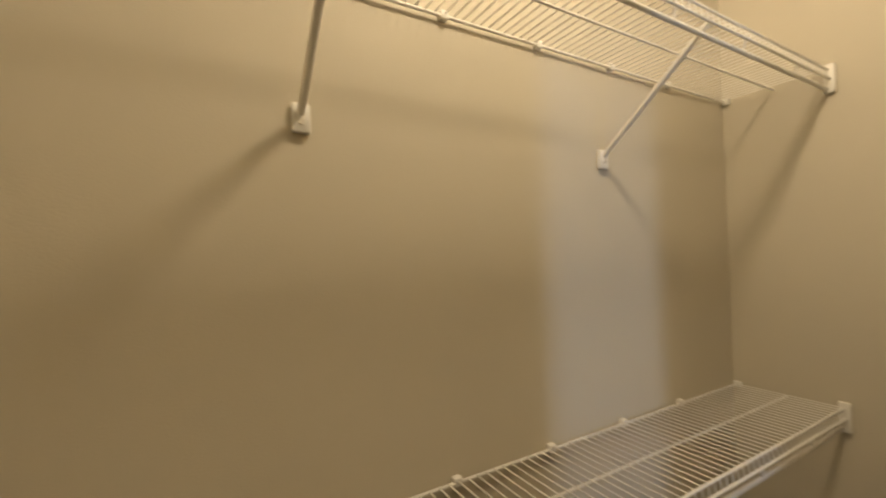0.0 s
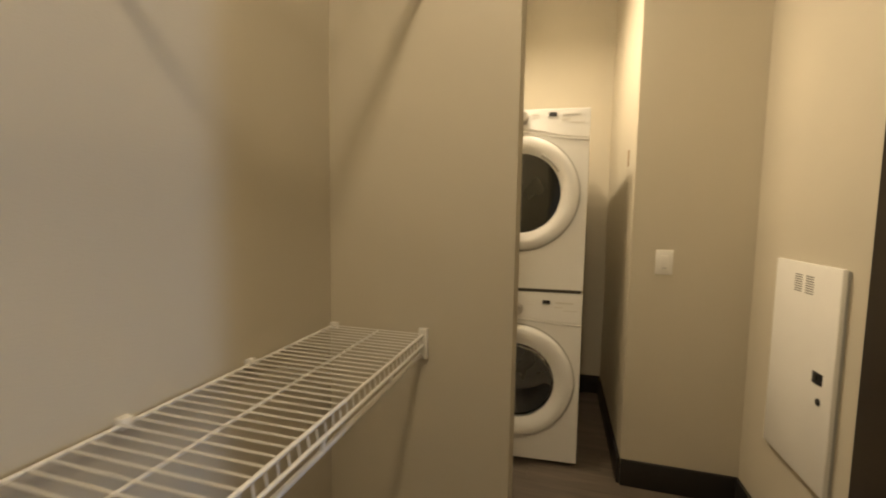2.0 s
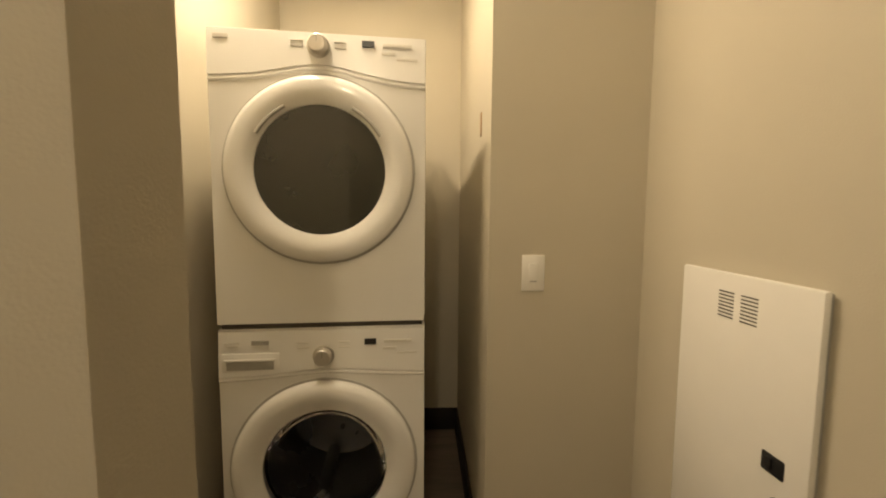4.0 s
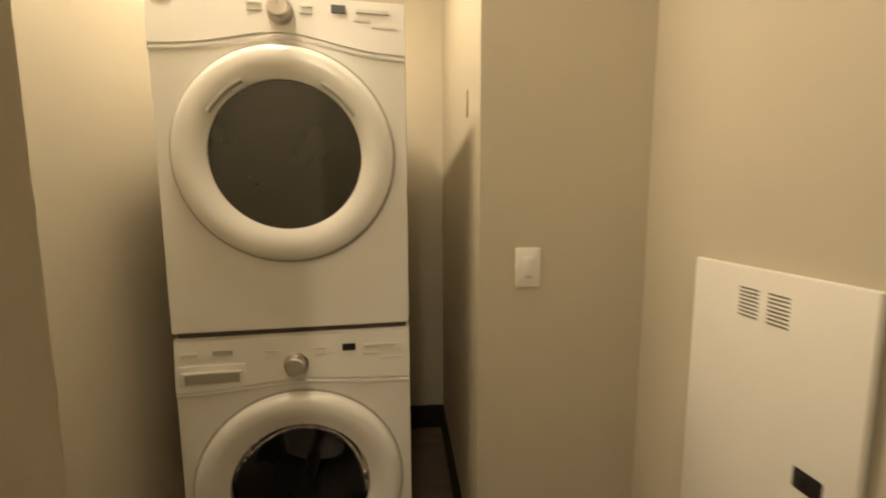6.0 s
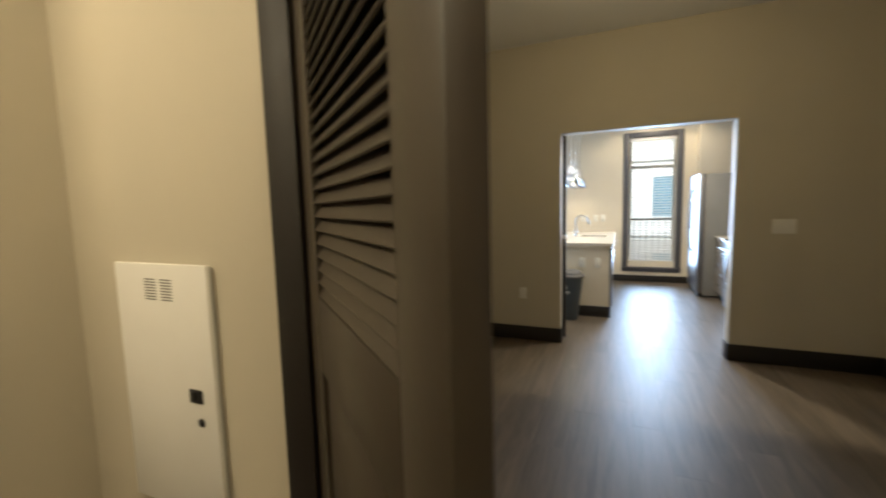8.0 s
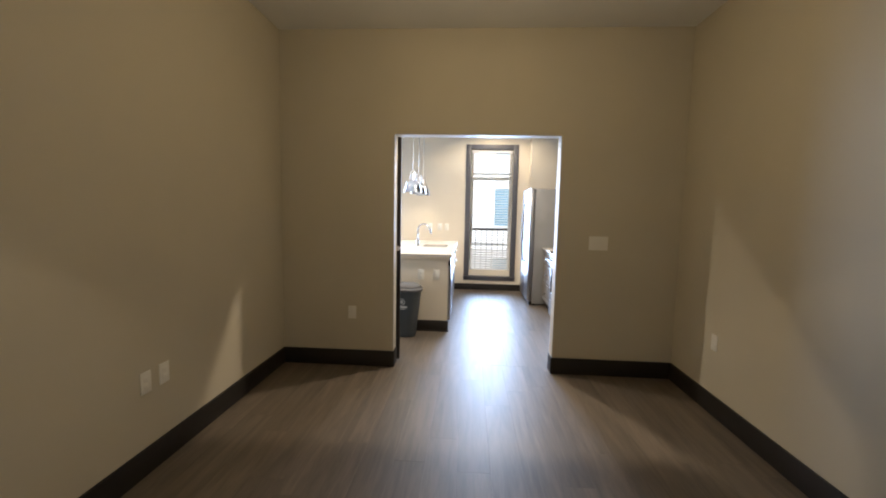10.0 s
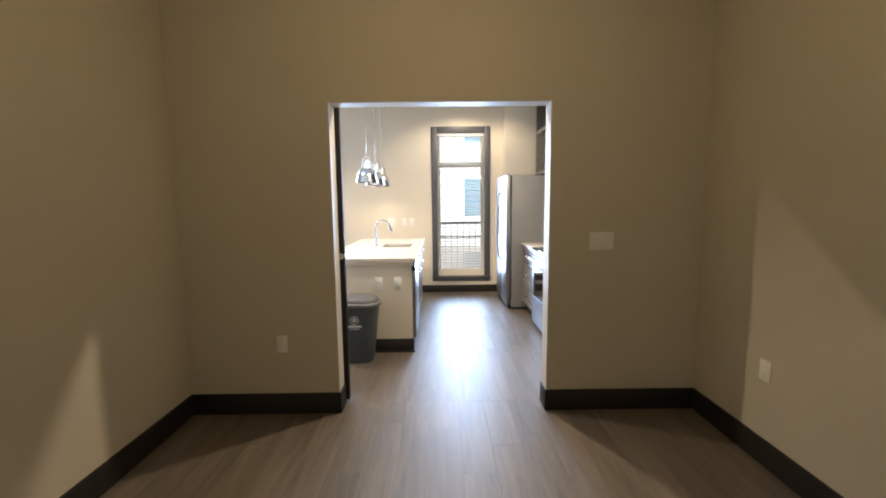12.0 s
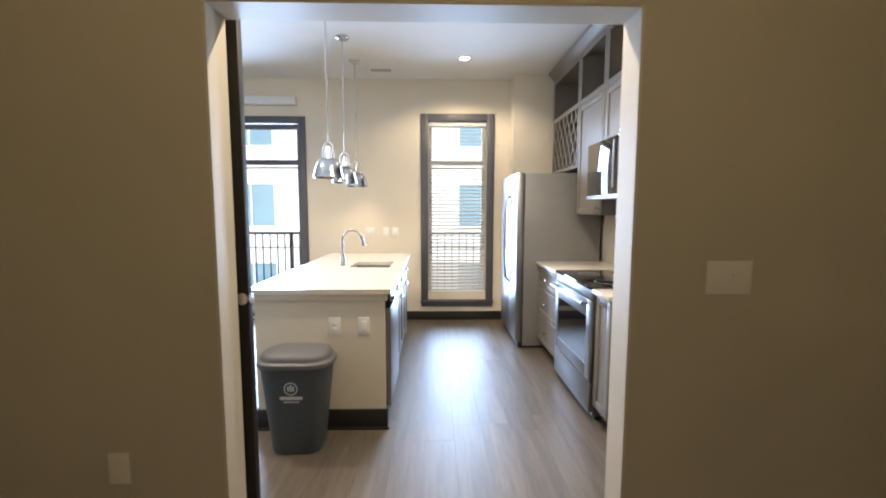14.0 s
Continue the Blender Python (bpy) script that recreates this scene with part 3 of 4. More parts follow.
SKEW = Matrix.Translation((-1.535, -4.436, 0)) @ Matrix.Rotation(radians(4.5), 4, "Z") @ Matrix.Translation((1.535, 4.436, 0))
washer = front_loader("washing_machine", "white front-loading washing machine under a matching dryer", 0.0, 0.974, -4.785, -4.088, -1.530, -2.28, True)
box_gap = thing("stacking_kit", "dark stacking kit between washer and dryer", "stacking kit")
box("rail", -2.26, -1.55, -4.775, -4.098, 0.974, 0.992, SLOT_SHADE, box_gap)
dryer = front_loader("clothes_dryer", "white front-loading dryer stacked on the washer", 0.991, 1.955, -4.785, -4.088, -1.530, -2.28, False)
for machine in (washer, box_gap, dryer):
    machine.matrix_world = SKEW


def switch_plate(name, center, axis, w, h, label, rockers=1, outlet=False):
    t = thing(name, label, "outlet" if outlet else "light switch")
    plate("cover_plate", center, axis, w, h, 0.006, WHITE_PLASTIC, t, "", 0.0025)
    x, y, z = center
    for i in range(rockers):
        off = (i - (rockers - 1) / 2) * 0.046
        c = (x, y + off, z) if axis in ("x", "-x") else (x + off, y, z)
        if outlet:
            for dzz in (-0.019, 0.019):
                plate("socket", (c[0], c[1], z + dzz), axis, 0.030, 0.026, 0.008, WHITE_PLASTIC, t, "", 0.003)
        else:
            r = plate("rocker", c, axis, 0.033, 0.066, 0.009, WHITE_PLASTIC, t, "", 0.002)
            plate("indicator", (c[0], c[1], z - 0.028), axis, 0.022, 0.004, 0.010, PRINT_SHADE_GREY, r, "", 0.0)
    return t


switch_plate("light_switch", (SWITCH_X, -3.725, 1.173), "x", 0.078, 0.122, "white rocker light switch on the closet wall")

# service panel
sp = thing("service_panel", "white metal service panel with vents and latch", "service panel")
px0, px1, pz0, pz1, py = -1.236, -0.828, 0.475, 1.236, PANEL_Y
boxes("frame", [(px0 + 0.006, px1 - 0.006, py - 0.008, py, pz0 + 0.006, pz1 - 0.006)], PRINT_SHADE_GREY, sp)
cover = box("cover", px0, px1, py - 0.024, py - 0.008, pz0, pz1, PANEL_WHITE, sp, "", 0.005)
# slots are thin strips on an uncut cover, dark with painted shade
for vx in (-1.092, -1.022):
    for i in range(8):
        box("vent_slot", vx, vx + 0.048, py - 0.0248, py - 0.023, pz1 - 0.045 - i * 0.0085 - 0.003, pz1 - 0.045 - i * 0.0085, SLOT_SHADE, cover)
latch = box("latch", -0.934, -0.880, py - 0.0255, py - 0.023, 0.836, 0.876, BLACK, sp, "black recessed latch", 0.003)
box("latch_tab", -0.926, -0.908, py - 0.029, py - 0.025, 0.843, 0.869, BLACK, latch, "", 0.002)
lathe("lock", [(0.012, 0.0), (0.012, 0.004), (0.009, 0.006), (0.0, 0.006)], Matrix.Translation((-0.893, py - 0.023, 0.780)) @ Matrix.Rotation(radians(90), 4, "X"), BLACK, sp, "small round lock", 16)

# brass plate at the alcove edge
spl = thing("strike_plate", "small dull brass strike plate on the alcove edge", "strike plate")
box("plate", -1.747, -1.717, -3.879, -3.876, 1.667, 1.755, BRASS, spl, "", 0.001)


cl = thing("ceiling_lamp", "white porcelain lamp holder hanging in the closet", "ceiling lamp")
lathe("base", [(0.0, 0.0), (0.085, 0.0), (0.085, -0.014), (0.05, -0.022), (0.0, -0.022)], Matrix.Translation((0.74, -4.28, H_CLO)), WHITE_PLASTIC, cl, n=32)
rod("stem", (0.74, -4.28, 2.86), (0.74, -4.28, H_CLO - 0.02), 0.008, WHITE_PLASTIC, cl)
lathe("socket", [(0.0, 2.87), (0.022, 2.87), (0.024, 2.835), (0.0, 2.835)], Matrix.Translation((0.74, -4.28, 0)), WHITE_PLASTIC, cl, n=20)
sl = thing("strip_light", "white strip light hanging above the washers", "ceiling lamp")
box("housing", -1.87, -1.13, -4.65, -4.55, 2.765, 2.82, WHITE_PLASTIC, sl, "", 0.008)
rod("tube", (-1.84, -4.60, 2.74), (-1.16, -4.60, 2.74), 0.013, LENS, sl, "lit white tube")
for ex in (-1.855, -1.145):
    box("lamp_holder", ex - 0.012, ex + 0.012, -4.62, -4.58, 2.72, 2.766, WHITE_PLASTIC, sl, "", 0.003)
for ex in (-1.75, -1.25):
    rod("hanger", (ex, -4.60, 2.815), (ex, -4.60, H_CLO), 0.005, WHITE_PLASTIC, sl)


# ---- den ----
switch_plate("wall_switch", (1.413, 0, 1.152), "-y", 0.158, 0.118, "wide white light switch plate beside the kitchen opening", 0)
plate("toggle", (1.425, -0.006, 1.155), "-y", 0.010, 0.022, 0.010, WHITE_PLASTIC, bpy.data.objects["wall_switch"], "", 0.002)
switch_plate("wall_outlet", (-0.70, 0, 0.485), "-y", 0.072, 0.115, "white wall outlet low on the beige wall", 1, True)
switch_plate("wall_outlet", (XR, -0.587, 0.51), "-x", 0.072, 0.115, "white wall outlet on the window-side den wall", 1, True)
switch_plate("wall_outlet", (XL, -1.595, 0.487), "x", 0.072, 0.115, "white wall outlet, one of a pair", 1, True)
switch_plate("wall_outlet", (XL, -1.465, 0.489), "x", 0.072, 0.115, "white cable outlet beside another outlet", 1, True)

# sliding door parked behind the opening's jamb
sd = thing("sliding_door", "dark brown sliding door parked beside the opening", "door")
box("leaf", -1.30, OX0 + 0.035, T + 0.02, T + 0.058, 0.015, 2.12, DARK_TRIM, sd, "", 0.004)
boxes("track", [(-1.35, 1.15, T + 0.002, T + 0.018, 2.15, 2.19)], DARK_TRIM, sd)
for hx in (-1.15, -0.50):
    box("hanger", hx - 0.02, hx + 0.02, T + 0.018, T + 0.064, 2.02, 2.20, BLACK, sd, "", 0.003)
lathe("edge_pull", [(0.022, 0.0), (0.022, 0.004), (0.015, 0.005), (0.0, 0.002)], Matrix.Translation((OX0 + 0.012, T + 0.02, 1.05)) @ Matrix.Rotation(radians(90), 4, "X"), NICKEL, sd, "round nickel finger pull", 20)
lathe("stop_button", [(0.02, 0.0), (0.02, 0.004), (0.0, 0.006)], Matrix.Translation((OX0 + 0.035, T + 0.04, 1.05)) @ Matrix.Rotation(radians(90), 4, "Y"), NICKEL, sd, "", 16)


# made-up fixture, out of view, where the den fill lights hang
dcl = thing("den_fill_fixture", "unseen two-arm fixture added to carry the den fill lights", "ceiling lamp")
lathe("canopy", [(0.0, 0.0), (0.07, 0.0), (0.065, -0.015), (0.02, -0.03), (0.0, -0.03)], Matrix.Translation((0.365, -1.5, H_DEN)), NICKEL, dcl, n=32)
rod("stem", (0.365, -1.5, 2.72), (0.365, -1.5, H_DEN - 0.02), 0.008, NICKEL, dcl)
rod("arm", (0.24, -1.5, 2.725), (0.49, -1.5, 2.725), 0.007, NICKEL, dcl)
for lx in (0.24, 0.49):
    rod("socket", (lx, -1.5, 2.67), (lx, -1.5, 2.73), 0.018, NICKEL, dcl)


# ---- kitchen ----
IX0, IX1, IY0, IY1, IZ = -0.710, 0.110, 1.135, 3.20, 0.90
isl = thing("kitchen_island", "white panelled kitchen island with a dark base", "island")
box("end_panel", IX0, IX1 - 0.02, IY0, IY0 + 0.04, 0.0, IZ - 0.03, CREAM, isl, "cream painted end panel")
box("back_panel", IX0, IX0 + 0.04, IY0 + 0.04, IY1, 0.0, IZ - 0.03, CREAM, isl)
box("rear_panel", IX0 + 0.04, IX1 - 0.02, IY1 - 0.04, IY1, 0.0, IZ - 0.03, CREAM, isl)
boxes("base_trim", [(IX0 - 0.016, IX1 - 0.006, IY0 - 0.016, IY0, 0, 0.128), (IX0 - 0.016, IX0, IY0, IY1, 0, 0.128)], DARK_TRIM, isl, "dark brown base trim", 0.004)
boxes("shoe_moulding", [(IX0 - 0.026, IX1 + 0.004, IY0 - 0.028, IY0 - 0.016, 0, 0.016)], DARK_TRIM, isl, "", 0.005)
boxes("cornice", [(IX0 - 0.012, IX1, IY0 - 0.012, IY0, IZ - 0.075, IZ - 0.03)], CREAM, isl, "", 0.004)
sxa, sxb, sya, syb = -0.320, 0.020, 2.08, 2.48
boxes("worktop", [(IX0 - 0.05, sxa, IY0 - 0.03, IY1 + 0.02, IZ - 0.03, IZ), (sxb, IX1 + 0.025, IY0 - 0.03, IY1 + 0.02, IZ - 0.03, IZ), (sxa, sxb, IY0 - 0.03, sya, IZ - 0.03, IZ), (sxa, sxb, syb, IY1 + 0.02, IZ - 0.03, IZ)], QUARTZ)
tagged(bpy.data.objects["worktop"], "white quartz worktop with a sink cut-out", "worktop")
sink = thing("sink", "stainless steel undermount sink in the island worktop", "sink")
boxes("basin", [(sxa - 0.004, sxa, sya, syb, IZ - 0.2, IZ - 0.031), (sxb, sxb + 0.004, sya, syb, IZ - 0.2, IZ - 0.031), (sxa, sxb, sya - 0.004, sya, IZ - 0.2, IZ - 0.031), (sxa, sxb, syb, syb + 0.004, IZ - 0.2, IZ - 0.031), (sxa, sxb, sya, syb, IZ - 0.204, IZ - 0.2)], STEEL, sink)
lathe("drain", [(0.04, 0.004), (0.03, 0.0), (0.0, -0.002)], Matrix.Translation((-0.15, 2.28, IZ - 0.2)), CHROME, sink, n=20)
fa = thing("faucet", "chrome gooseneck pull-down faucet on the island", "faucet")
fx, fy = -0.400, 2.217
lathe("base", [(0.0, 0.0), (0.027, 0.0), (0.027, 0.006), (0.022, 0.014), (0.020, 0.09), (0.014, 0.10), (0.0, 0.10)], Matrix.Translation((fx, fy, IZ)), CHROME, fa, n=24)
arc = [(fx, fy, IZ + 0.08), (fx, fy, IZ + 0.22)] + [(fx + 0.085 - 0.085 * math.cos(radians(a)), fy, IZ + 0.22 + 0.085 * math.sin(radians(a))) for a in range(8, 165, 8)]
tube("spout", arc, 0.011, CHROME, fa)
e = Vector(arc[-1])
rod("spray_head", e, e + Vector((0.022, 0, -0.075)), 0.015, CHROME, fa)
rod("lever", (fx, fy + 0.02, IZ + 0.06), (fx + 0.01, fy + 0.075, IZ + 0.085), 0.006, CHROME, fa)
for ox in (-0.22, -0.04):
    switch_plate("island_outlet", (ox, IY0, 0.662), "-y", 0.072, 0.118, "white outlet on the end of the island", 1, ox < -0.1)


def knob(x, y, z, axis, parent):
    rot = Matrix.Rotation(radians(90 if axis == "x" else -90), 4, "Y")
    lathe("knob", [(0.006, 0.0), (0.006, 0.014), (0.015, 0.020), (0.015, 0.028), (0.0, 0.032)], Matrix.Translation((x, y, z)) @ rot, CHROME, parent, "round chrome knob", 16)


def shaker(name, xf, y0, y1, z0, z1, axis, parent, rails=0.055, depth=0.02):
    """A framed door or drawer front whose face stands at xf and faces axis."""
    s = 1 if axis == "x" else -1
    xb = xf - s * depth
    a, b = sorted((xb, xf))
    ob = boxes(name, [(a, b, y0, y0 + rails, z0, z1), (a, b, y1 - rails, y1, z0, z1), (a, b, y0 + rails, y1 - rails, z0, z0 + rails), (a, b, y0 + rails, y1 - rails, z1 - rails, z1)], CABINET, parent, "", 0.002)
    m0, m1 = sorted((xb, xf - s * 0.009))
    box("inset_panel", m0, m1, y0 + rails, y1 - rails, z0 + rails, z1 - rails, CABINET, ob)
    return ob


# island: dishwasher and cupboards facing the aisle
dw = thing("dishwasher", "stainless steel dishwasher built into the island", "dishwasher")
box("tub", IX0 + 0.1, IX1 - 0.035, 1.185, 1.785, 0.10, IZ - 0.035, BLACK, dw)
box("door", IX1 - 0.03, IX1 + 0.012, 1.188, 1.782, 0.12, IZ - 0.14, STEEL, dw, "brushed steel door", 0.004)
box("control_strip", IX1 - 0.03, IX1 + 0.010, 1.188, 1.782, IZ - 0.136, IZ - 0.04, BLACK_GLASS, dw, "", 0.003)
for cy0, cy1 in ((1.80, 2.45), (2.46, 3.10)):
    cb = thing("island_cabinet", "dark taupe island cabinet with chrome knobs", "cabinet", "island cabinets")
    box("body", IX0 + 0.1, IX1 - 0.03, cy0, cy1, 0.0 if cy0 > 9 else 0.10, IZ - 0.205 if cy0 < 2 else IZ - 0.035, CABINET, cb)
    box("toe_kick", IX0 + 0.1, IX1 - 0.08, cy0, cy1, 0.0, 0.10, DARK_TRIM, cb)
    mid = (cy0 + cy1) / 2
    for k, (a, b) in enumerate(((cy0 + 0.004, mid - 0.002), (mid + 0.002, cy1 - 0.004))):
        d = shaker("door", IX1 - 0.008, a, b, 0.12, IZ - 0.20, "x", cb)
        knob(IX1 - 0.008, (b - 0.03) if k == 0 else (a + 0.03), IZ - 0.26, "x", d)
    dr = shaker("drawer_front", IX1 - 0.008, cy0 + 0.004, cy1 - 0.004, IZ - 0.19, IZ - 0.04, "x", cb, 0.04)
    knob(IX1 - 0.008, mid, IZ - 0.115, "x", dr)

# bin with swing lid
def bin_body():
    t = thing("trash_can", "slate grey plastic trash can with white print", "trash can")
    cx, cy = -0.395, 0.955

    def ring(bm, w, d, z, r, n=6):
        out = []
        for qx, qy, a0 in ((1, 1, 0), (-1, 1, 90), (-1, -1, 180), (1, -1, 270)):
            for i in range(n + 1):
                a = radians(a0 + 90 * i / n)
                out.append(bm.verts.new((cx + qx * (w / 2 - r) + r * math.cos(a), cy + qy * (d / 2 - r) + r * math.sin(a), z)))
        return out

    def skin(bm, rings, cap0=True, cap1=True):
        for a, b in zip(rings, rings[1:]):
            for i in range(len(a)):
                j = (i + 1) % len(a)
                bm.faces.new((a[i], a[j], b[j], b[i]))
        if cap0:
            bm.faces.new(rings[0][::-1])
        if cap1:
            bm.faces.new(rings[-1])

    bm = bmesh.new()
    skin(bm, [ring(bm, 0.275, 0.20, 0.0, 0.07), ring(bm, 0.290, 0.21, 0.015, 0.075), ring(bm, 0.395, 0.27, 0.50, 0.10), ring(bm, 0.415, 0.285, 0.502, 0.11), ring(bm, 0.415, 0.285, 0.515, 0.11)])
    part("body", bm, CAN_BODY, t, smooth=True)
    bm = bmesh.new()
    skin(bm, [ring(bm, 0.426, 0.296, 0.508, 0.125), ring(bm, 0.436, 0.306, 0.514, 0.13), ring(bm, 0.434, 0.304, 0.534, 0.13), ring(bm, 0.418, 0.288, 0.542, 0.125), ring(bm, 0.400, 0.270, 0.545, 0.12), ring(bm, 0.394, 0.264, 0.562, 0.12), ring(bm, 0.365, 0.238, 0.578, 0.11), ring(bm, 0.30, 0.18, 0.588, 0.085), ring(bm, 0.16, 0.08, 0.593, 0.035)])
    part("lid", bm, CAN_LID, t, "grey plastic lid", smooth=True)
    # printed emblem and lines, on the tapering front
    tilt = math.degrees(math.atan2(0.030, 0.48))
    em = Matrix.Translation((cx, cy - 0.1290, 0.398)) @ Matrix.Rotation(radians(90 + tilt), 4, "X")
    bm = bmesh.new()
    lathe_bm(bm, [(0.038, 0.0012), (0.038, 0.002), (0.032, 0.002), (0.032, 0.0012)], em, 32)
    for bx_, bh in ((-0.014, 0.028), (0.0, 0.040), (0.014, 0.028)):
        bmesh.ops.create_cube(bm, size=1.0, matrix=em @ Matrix.Translation((bx_, -0.006 + bh / 4, 0.0015)) @ Matrix.Diagonal((0.010, bh, 0.001, 1)))
    part("printed_emblem", bm, PRINT_WHITE, t, "white round emblem")
    for w, h, dz in ((0.125, 0.019, -0.055), (0.085, 0.007, -0.078)):
        bm = bmesh.new()
        bmesh.ops.create_cube(bm, size=1.0, matrix=em @ Matrix.Translation((0, dz, 0.0014)) @ Matrix.Diagonal((w, h, 0.001, 1)))
        part("printed_line", bm, PRINT_WHITE, t)


bin_body()

# refrigerator, front towards the aisle
fg = thing("refrigerator", "stainless steel side-by-side refrigerator with grey sides", "refrigerator")
RX, RY0, RY1, RZ = 1.212, 2.635, 3.495, 1.745
box("body", RX + 0.075, 2.04, RY0, RY1, 0.025, RZ, GREY_SIDE, fg, "grey textured side", 0.006)
for a, b in ((RY0 + 0.003, 3.02), (3.03, RY1 - 0.003)):
    d = box("door", RX, RX + 0.068, a, b, 0.06, RZ + 0.008, STEEL, fg, "brushed steel door", 0.014)
    hy = b - 0.035 if a < 2.95 else a + 0.035
    tube("handle", [(RX - 0.002, hy, 0.62), (RX - 0.035, hy, 0.66), (RX - 0.055, hy, 0.85), (RX - 0.060, hy, 1.10), (RX - 0.055, hy, 1.35), (RX - 0.035, hy, 1.50), (RX - 0.002, hy, 1.54)], 0.010, STEEL, d, "long bowed steel handle")
box("ice_dispenser", RX - 0.003, RX + 0.02, 3.13, 3.36, 0.95, 1.35, BLACK_GLASS, fg, "black ice dispenser", 0.004)
box("kick_grille", RX + 0.03, RX + 0.075, RY0 + 0.01, RY1 - 0.01, 0.012, 0.058, BLACK, fg)
for fy_ in (RY0 + 0.05, RY1 - 0.05):
    rod("wheel", (RX + 0.11, fy_ - 0.012, 0.02), (RX + 0.11, fy_ + 0.012, 0.02), 0.02, BLACK, fg)

# right-hand run: drawers, range, narrow cupboard
CX, CZ = 1.430, 0.885
dc = thing("drawer_cabinet", "taupe base cabinet with three drawers", "cabinet")
box("body", CX + 0.02, XR, 1.965, 2.615, 0.10, CZ - 0.03, CABINET, dc)
box("toe_kick", CX + 0.07, XR, 1.965, 2.615, 0.0, 0.10, DARK_TRIM, dc)
for z0, z1 in ((0.12, 0.38), (0.39, 0.65), (0.66, CZ - 0.04)):
    d = shaker("drawer_front", CX, 1.969, 2.611, z0, z1, "-x", dc, 0.04)
    knob(CX, 2.29, (z0 + z1) / 2, "-x", d)
tagged(box("counter", CX - 0.025, XR - 0.002, 1.96, 2.62, CZ - 0.03, CZ, QUARTZ, bevel=0.003), "white quartz counter beside the range", "worktop")
nc = thing("narrow_cabinet", "narrow taupe base cabinet beside the range", "cabinet")
box("body", CX + 0.02, XR, 0.95, 1.175, 0.10, CZ - 0.03, CABINET, nc)
box("toe_kick", CX + 0.07, XR, 0.95, 1.175, 0.0, 0.10, DARK_TRIM, nc)
shaker("door", CX, 0.954, 1.171, 0.12, CZ - 0.04, "-x", nc, 0.05)
tagged(box("counter", CX - 0.025, XR - 0.002, 0.94, 1.182, CZ - 0.03, CZ, QUARTZ, bevel=0.003), "short white quartz counter end", "worktop")
rg = thing("range_oven", "stainless steel range with a black glass cooktop", "range")
RF, y0, y1 = 1.410, 1.192, 1.950
box("body", RF + 0.03, XR - 0.01, y0, y1, 0.03, CZ - 0.01, STEEL, rg)
box("cooktop", RF - 0.01, XR - 0.01, y0 - 0.002, y1 + 0.002, CZ - 0.01, CZ + 0.010, BLACK_GLASS, rg, "black glass cooktop", 0.003)
for ex, ey, er in ((1.60, 1.38, 0.10), (1.60, 1.75, 0.08), (1.87, 1.38, 0.08), (1.87, 1.75, 0.10)):
    lathe("burner_ring", [(er, 0.0), (er, 0.0006), (er - 0.004, 0.0006), (er - 0.004, 0.0)], Matrix.Translation((ex, ey, CZ + 0.0102)), PRINT_SHADE_GREY, rg, n=32)
box("control_rim", RF, RF + 0.03, y0, y1, CZ - 0.075, CZ - 0.012, STEEL, rg, "", 0.004)
od = boxes("oven_door", [(RF - 0.005, RF + 0.03, y0 + 0.003, y0 + 0.075, 0.27, CZ - 0.08), (RF - 0.005, RF + 0.03, y1 - 0.075, y1 - 0.003, 0.27, CZ - 0.08), (RF - 0.005, RF + 0.03, y0 + 0.075, y1 - 0.075, 0.27, 0.36), (RF - 0.005, RF + 0.03, y0 + 0.075, y1 - 0.075, CZ - 0.20, CZ - 0.08)], STEEL, rg, "steel oven door", 0.003)
box("oven_window", RF - 0.002, RF + 0.02, y0 + 0.075, y1 - 0.075, 0.36, CZ - 0.20, BLACK_GLASS, od, "black oven glass")
rod("oven_handle", (RF - 0.05, y0 + 0.03, CZ - 0.105), (RF - 0.05, y1 - 0.03, CZ - 0.105), 0.013, STEEL, od, "round steel handle")
for hy in (y0 + 0.06, y1 - 0.06):
    rod("handle_post", (RF - 0.006, hy, CZ - 0.105), (RF - 0.05, hy, CZ - 0.105), 0.009, STEEL, od)
box("drawer", RF - 0.003, RF + 0.03, y0 + 0.003, y1 - 0.003, 0.055, 0.262, STEEL, rg, "steel storage drawer", 0.004)
box("kick", RF + 0.05, RF + 0.08, y0 + 0.01, y1 - 0.01, 0.0, 0.05, BLACK, rg)
mw = thing("microwave", "stainless over-the-range microwave with glossy door", "microwave")
MX = 1.645
box("body", MX + 0.02, XR - 0.003, y0, y1, 1.47, 1.90, STEEL, mw)
box("door", MX - 0.01, MX + 0.018, y0 + 0.19, y1 - 0.002, 1.50, 1.895, BLACK_GLASS, mw, "glossy dark door", 0.004)
box("control_panel", MX - 0.008, MX + 0.018, y0 + 0.002, y0 + 0.186, 1.50, 1.895, BLACK_GLASS, mw, "", 0.003)
box("vent_lip", MX - 0.008, MX + 0.018, y0, y1, 1.47, 1.497, STEEL, mw)
rod("handle", (MX - 0.035, y0 + 0.215, 1.54), (MX - 0.035, y0 + 0.215, 1.86), 0.009, STEEL, mw)

# upper cabinets
UX, UT = 1.780, 2.80


